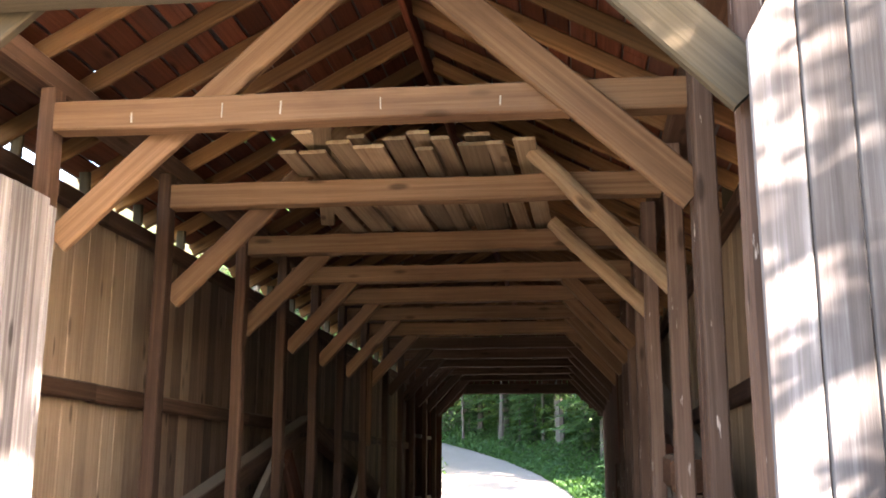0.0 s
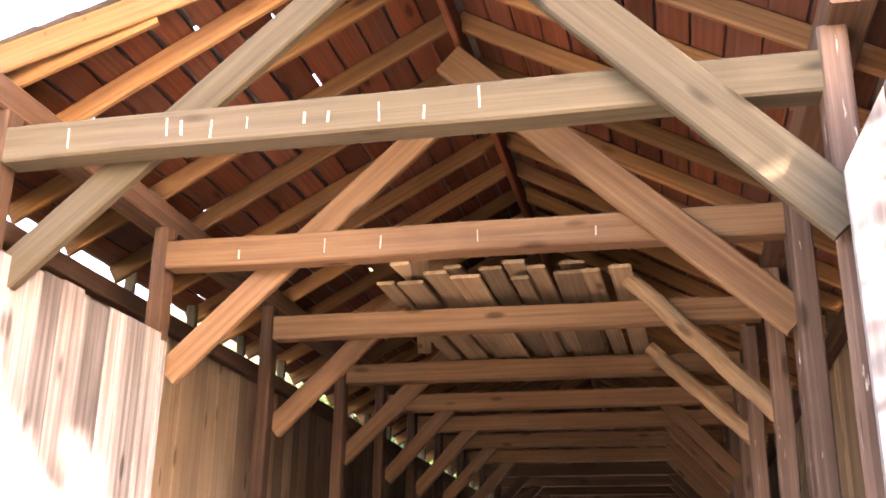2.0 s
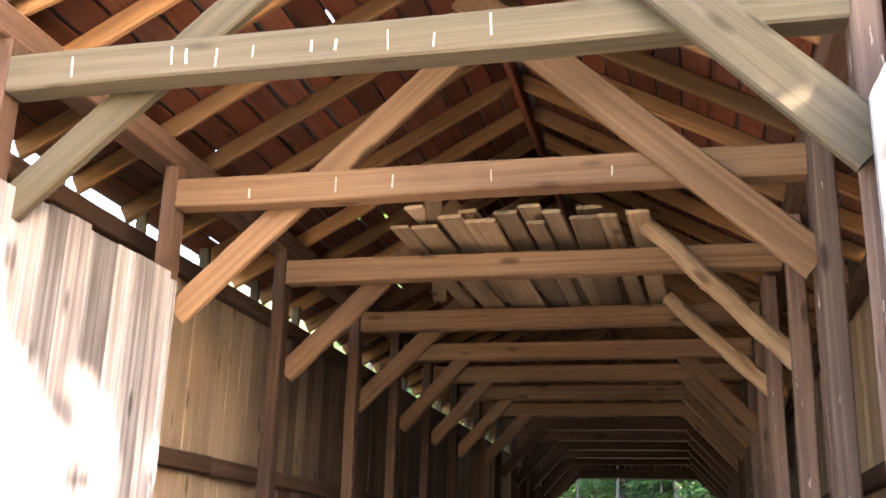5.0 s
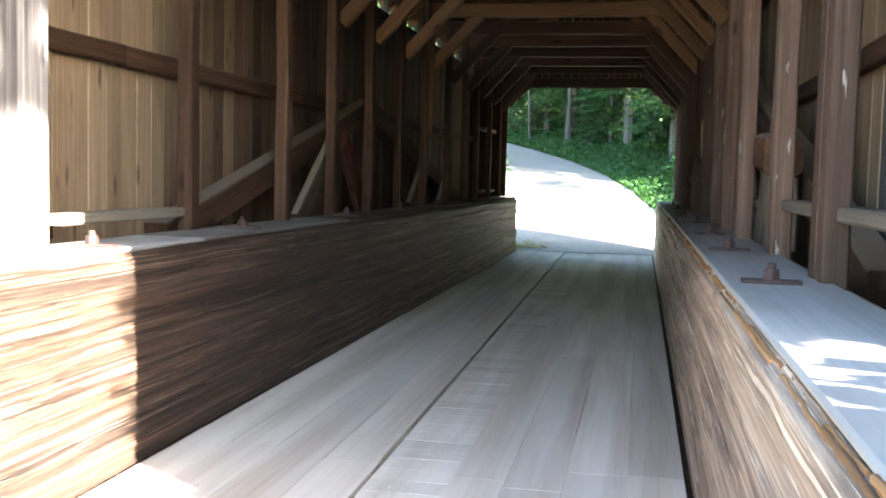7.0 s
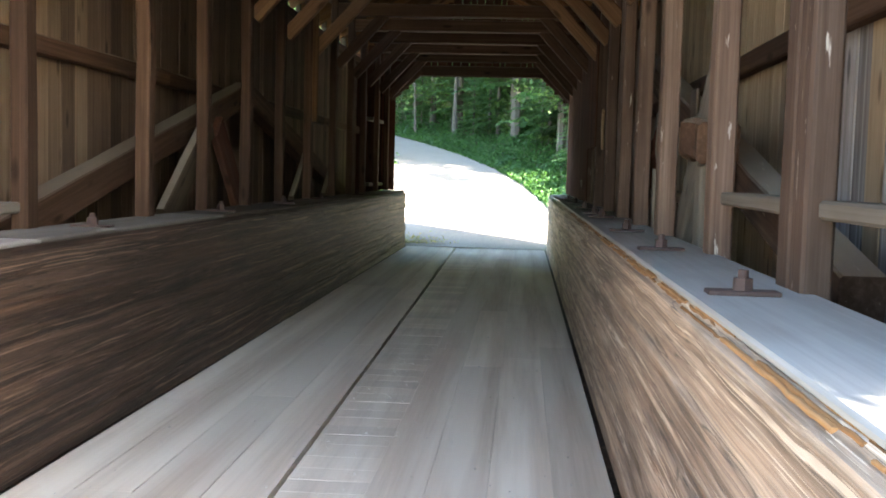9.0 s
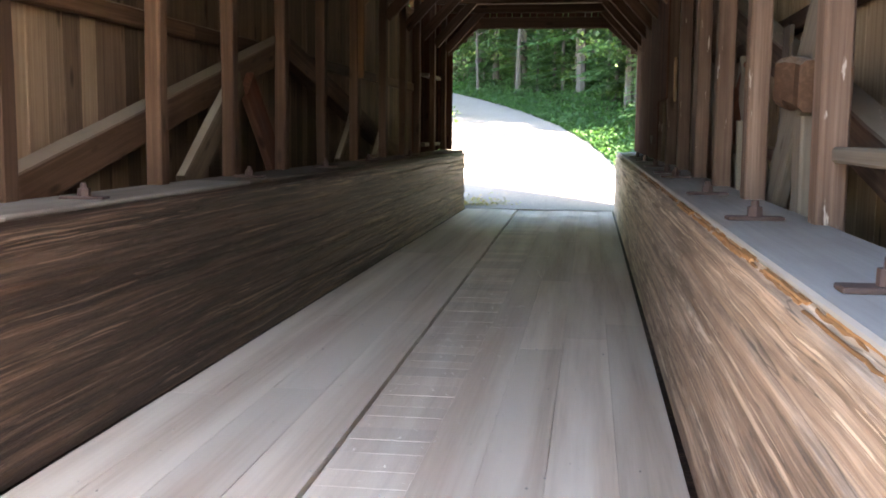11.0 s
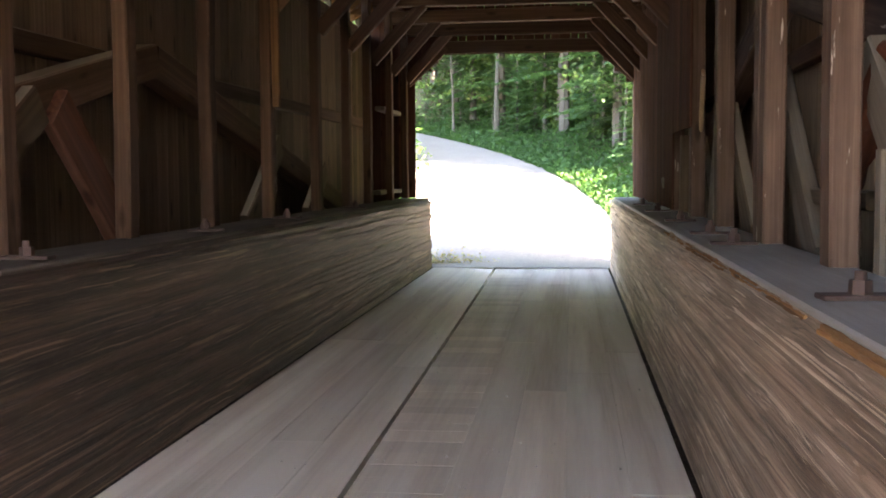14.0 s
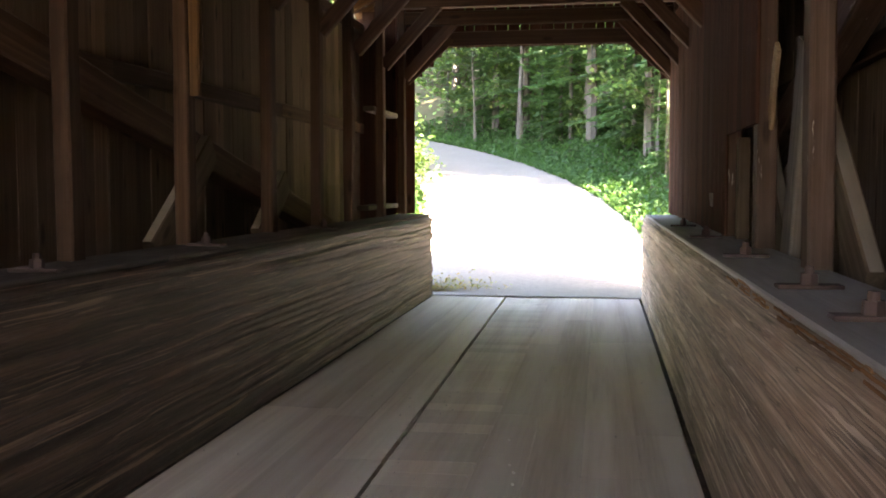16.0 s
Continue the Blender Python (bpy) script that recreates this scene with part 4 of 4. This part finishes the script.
rnd = random.Random(77)
BT = "broadleaf tree with slender grey trunk in the woods"
CT = "dark green conifer with drooping boughs in the woods"
broad = [broad_tree(14, 0.16, 2.6, 8000, 0.17, 1, BT, 44), broad_tree(18, 0.28, 2.9, 9000, 0.18, 2, BT, 44), broad_tree(11, 0.10, 2.2, 7000, 0.16, 3, BT, 40)]
con = [conifer(12, 1.9, 4, CT, 0.08), conifer(8, 1.7, 5, CT, 0.05), conifer(16, 2.4, 6, CT, 0.14)]
spots_b, spots_c = [(-4.6, 54.0), (-2.4, 51.5), (1.6, 48.5), (-0.3, 50.5), (0.25, 48.0), (-6.6, 60), (5.8, 50.0), (-7.6, 45.5), (-6.8, 40.5)], [(2.4, 41.5), (1.7, 43.8), (0.6, 46.6), (2.7, 46.0), (-0.6, 49.3), (1.2, 51.0), (-2.2, 52.8), (3.0, 51.0), (-0.2, 55.0), (-3.8, 55.8), (2.0, 56.0), (-5.0, 58.8), (-2.0, 59.5), (0.6, 60.0)]
while len(spots_b) < 60:
    x, y = rnd.uniform(-34, 26), rnd.uniform(32, 92)
    if clear(x, y, 4.6) and (x - road_mid(y) > 0 or (y > 50 and rnd.random() < 0.6)):
        spots_b.append((x, y))
while len(spots_c) < 85:
    x, y = rnd.uniform(-28, 24), rnd.uniform(36, 95)
    if x - road_mid(y) > 5.0 or (clear(x, y, 7) and rnd.random() < 0.3):
        spots_c.append((x, y))
scatter(broad, spots_b, 1)
scatter(con, spots_c, 2)
BL = "leafy green shrub at the roadside"
shr = [bush(0.8, 2000, 11, BL), bush(1.1, 2800, 12, BL), bush(0.6, 1500, 13, BL)]
# young conifers and saplings on the bank above the road
for i, (x, y) in enumerate(((2.7, 37.5), (3.5, 39.5), (2.0, 43.0), (3.4, 43.6), (2.6, 46.2), (0.9, 47.6), (-0.2, 48.6), (1.9, 50.0), (-1.4, 50.6), (-2.6, 52.6), (-0.6, 54.0), (-4.4, 55.8), (3.2, 52.5), (-6.4, 58.0))):
    copy_thing(con[i % 2], Matrix.Translation((x, y, ground_z(x, y) - 0.03)) @ Matrix.Rotation(i * 2.1, 4, "Z") @ Matrix.Scale(0.36 + 0.09 * (i % 4), 4))
spots = [(4.2, 36.5), (5.0, 40.0), (4.4, 33.0), (-4.3, 33.6), (-4.7, 36.5), (-5.3, 39.5), (-6.2, 42.5), (-4.6, 31.0)]
while len(spots) < 120:
    y = rnd.uniform(29, 66)
    side = 1 if rnd.random() < 0.78 else -1
    x = road_mid(y) + side * (5.4 + 8.0 * rnd.random() ** 1.2 if side > 0 else rnd.uniform(3.3, 7))
    spots.append((x, y))
scatter(shr, spots, 3, 0.6, 1.5)

# low herbs along the road edges
def herbs(name, count, seed, side, d0, d1, y0, y1, size, label, material):
    r = random.Random(seed)
    vs, fs = [], []
    for i in range(count):
        y = r.uniform(y0, y1)
        d = d0 + (d1 - d0) * r.random() ** 1.5
        x = road_mid(y) + side * d
        p = Vector((x, y, ground_z(x, y) + r.uniform(0.0, 0.30) * min(1, (d - d0) * 1.2 + 0.2)))
        a = Vector((r.uniform(-1, 1), r.uniform(-1, 1), r.uniform(-0.1, 0.9))).normalized()
        b = a.cross(Vector((r.uniform(-1, 1), r.uniform(-1, 1), 1))).normalized()
        sz = size * r.uniform(0.5, 1.4)
        q = len(vs)
        vs += [p, p + a * sz * 0.5 + b * sz * 0.3, p + a * sz, p + a * sz * 0.5 - b * sz * 0.3]
        fs.append((q, q + 1, q + 2, q + 3))
    me = bpy.data.meshes.new(name)
    me.from_pydata(vs, [], fs)
    me.materials.append(material)
    return tagged(new(name, me), label, "plants", kind="stuff")


herbs("roadside_plants", 42000, 1, 1, 2.25, 6.5, 26, 60, 0.13, "bright green low plants along the road edge", GRASSGREEN)
herbs("roadside_plants", 9000, 2, -1, 2.5, 6.0, 26, 55, 0.16, "bright green low plants along the road edge", GRASSGREEN)
herbs("forest_undergrowth", 16000, 3, 1, 5.5, 20, 30, 75, 0.24, "leafy undergrowth on the forest bank", LEAF)

# dry leaves and grit against the end of the west guard wall
r = random.Random(9)
vs, fs = [], []
for i in range(500):
    p = Vector((-1.75 + abs(r.gauss(0, 0.5)), YEND + 0.25 + abs(r.gauss(0, 0.5)), 0.02 + r.uniform(0, 0.05)))
    p.z += max(0, ground_z(p.x, p.y) + 0.05)
    a = Vector((r.uniform(-1, 1), r.uniform(-1, 1), r.uniform(0, 0.6))).normalized()
    b = a.cross(Vector((0, 0, 1)))
    q, sz = len(vs), r.uniform(0.04, 0.1)
    vs += [p, p + a * sz * 0.5 + b * sz * 0.3, p + a * sz, p + a * sz * 0.5 - b * sz * 0.3]
    fs.append((q, q + 1, q + 2, q + 3))
me = bpy.data.meshes.new("leaf_litter")
me.from_pydata(vs, [], fs)
me.materials.append(leafy("dry_leaves", (0.30, 0.19, 0.10), (0.24, 0.18, 0.09), (0.16, 0.18, 0.07)))
tagged(new("leaf_litter", me), "small heap of dry and green leaves by the portal", "leaves", kind="stuff")

# tall trees added out of view east of the climbing road, shading its upper stretch
for i, (x, y) in enumerate(((8.5, 29.5), (10.5, 33.0), (9.0, 36.5), (13.0, 30.5), (14.0, 35.5), (11.5, 40.0), (17.0, 32.0))):
    copy_thing(broad[i % 2], Matrix.Translation((x, y, ground_z(x, y) - 0.03)) @ Matrix.Rotation(i * 1.7, 4, "Z") @ Matrix.Scale(1.15, 4))

# unseen shade tree added beside the approach, between the sun and the bridge mouth
shade = broad_tree(27, 0.45, 7.5, 38000, 0.55, 31, "unseen tall dense maple shading the bridge mouth", 150, 1.3)
shade.matrix_basis = Matrix.Translation((17.5, -1.9, ground_z(17.5, -1.9)))
# unseen conifers added to keep the sun off the portal boards
screen = conifer(16, 2.3, 32, "unseen narrow conifer added to shade the bridge mouth", 0.03, 9)
screen.matrix_basis = Matrix.Translation((9.05, 1.3, ground_z(9.05, 1.3)))
for x, y, turn in ((11.55, -0.3, 1.0), (7.3, 2.5, 2.2), (6.08, 3.65, 4.0)):
    copy_thing(screen, Matrix.Translation((x, y, ground_z(x, y))) @ Matrix.Rotation(turn, 4, "Z"))
# narrower unseen conifers added to sharpen the edge of that shade
slim = conifer(9, 1.15, 33, "unseen slim conifer added to shade the portal boards", 0.03, 13)
slim.matrix_basis = Matrix.Translation((6.1, 2.8, ground_z(6.1, 2.8)))
for x, y, turn in ((8.2, 1.4, 1.3), (4.6, 3.75, 2.6)):
    copy_thing(slim, Matrix.Translation((x, y, ground_z(x, y))) @ Matrix.Rotation(turn, 4, "Z"))
# unseen shrubs added to keep low sun off the east guard wall top
shade_hedge = bush(1.1, 7000, 14, "unseen dense shrub added to shade the bridge approach")
shade_hedge.matrix_basis = Matrix.Translation((3.4, -3.2, ground_z(3.4, -3.2)))
for x, y in ((3.9, -2.2), (4.3, -1.4), (4.8, -0.5), (5.3, 0.3), (5.8, 1.1), (6.3, 1.9)):
    g = ground_z(x, y)
    sc = ((3.3 if x > 4.9 else 2.3) - g) / 1.75
    copy_thing(shade_hedge, Matrix.Translation((x, y, g - 0.03)) @ Matrix.Rotation(x, 4, "Z") @ Matrix.Scale(sc, 4))
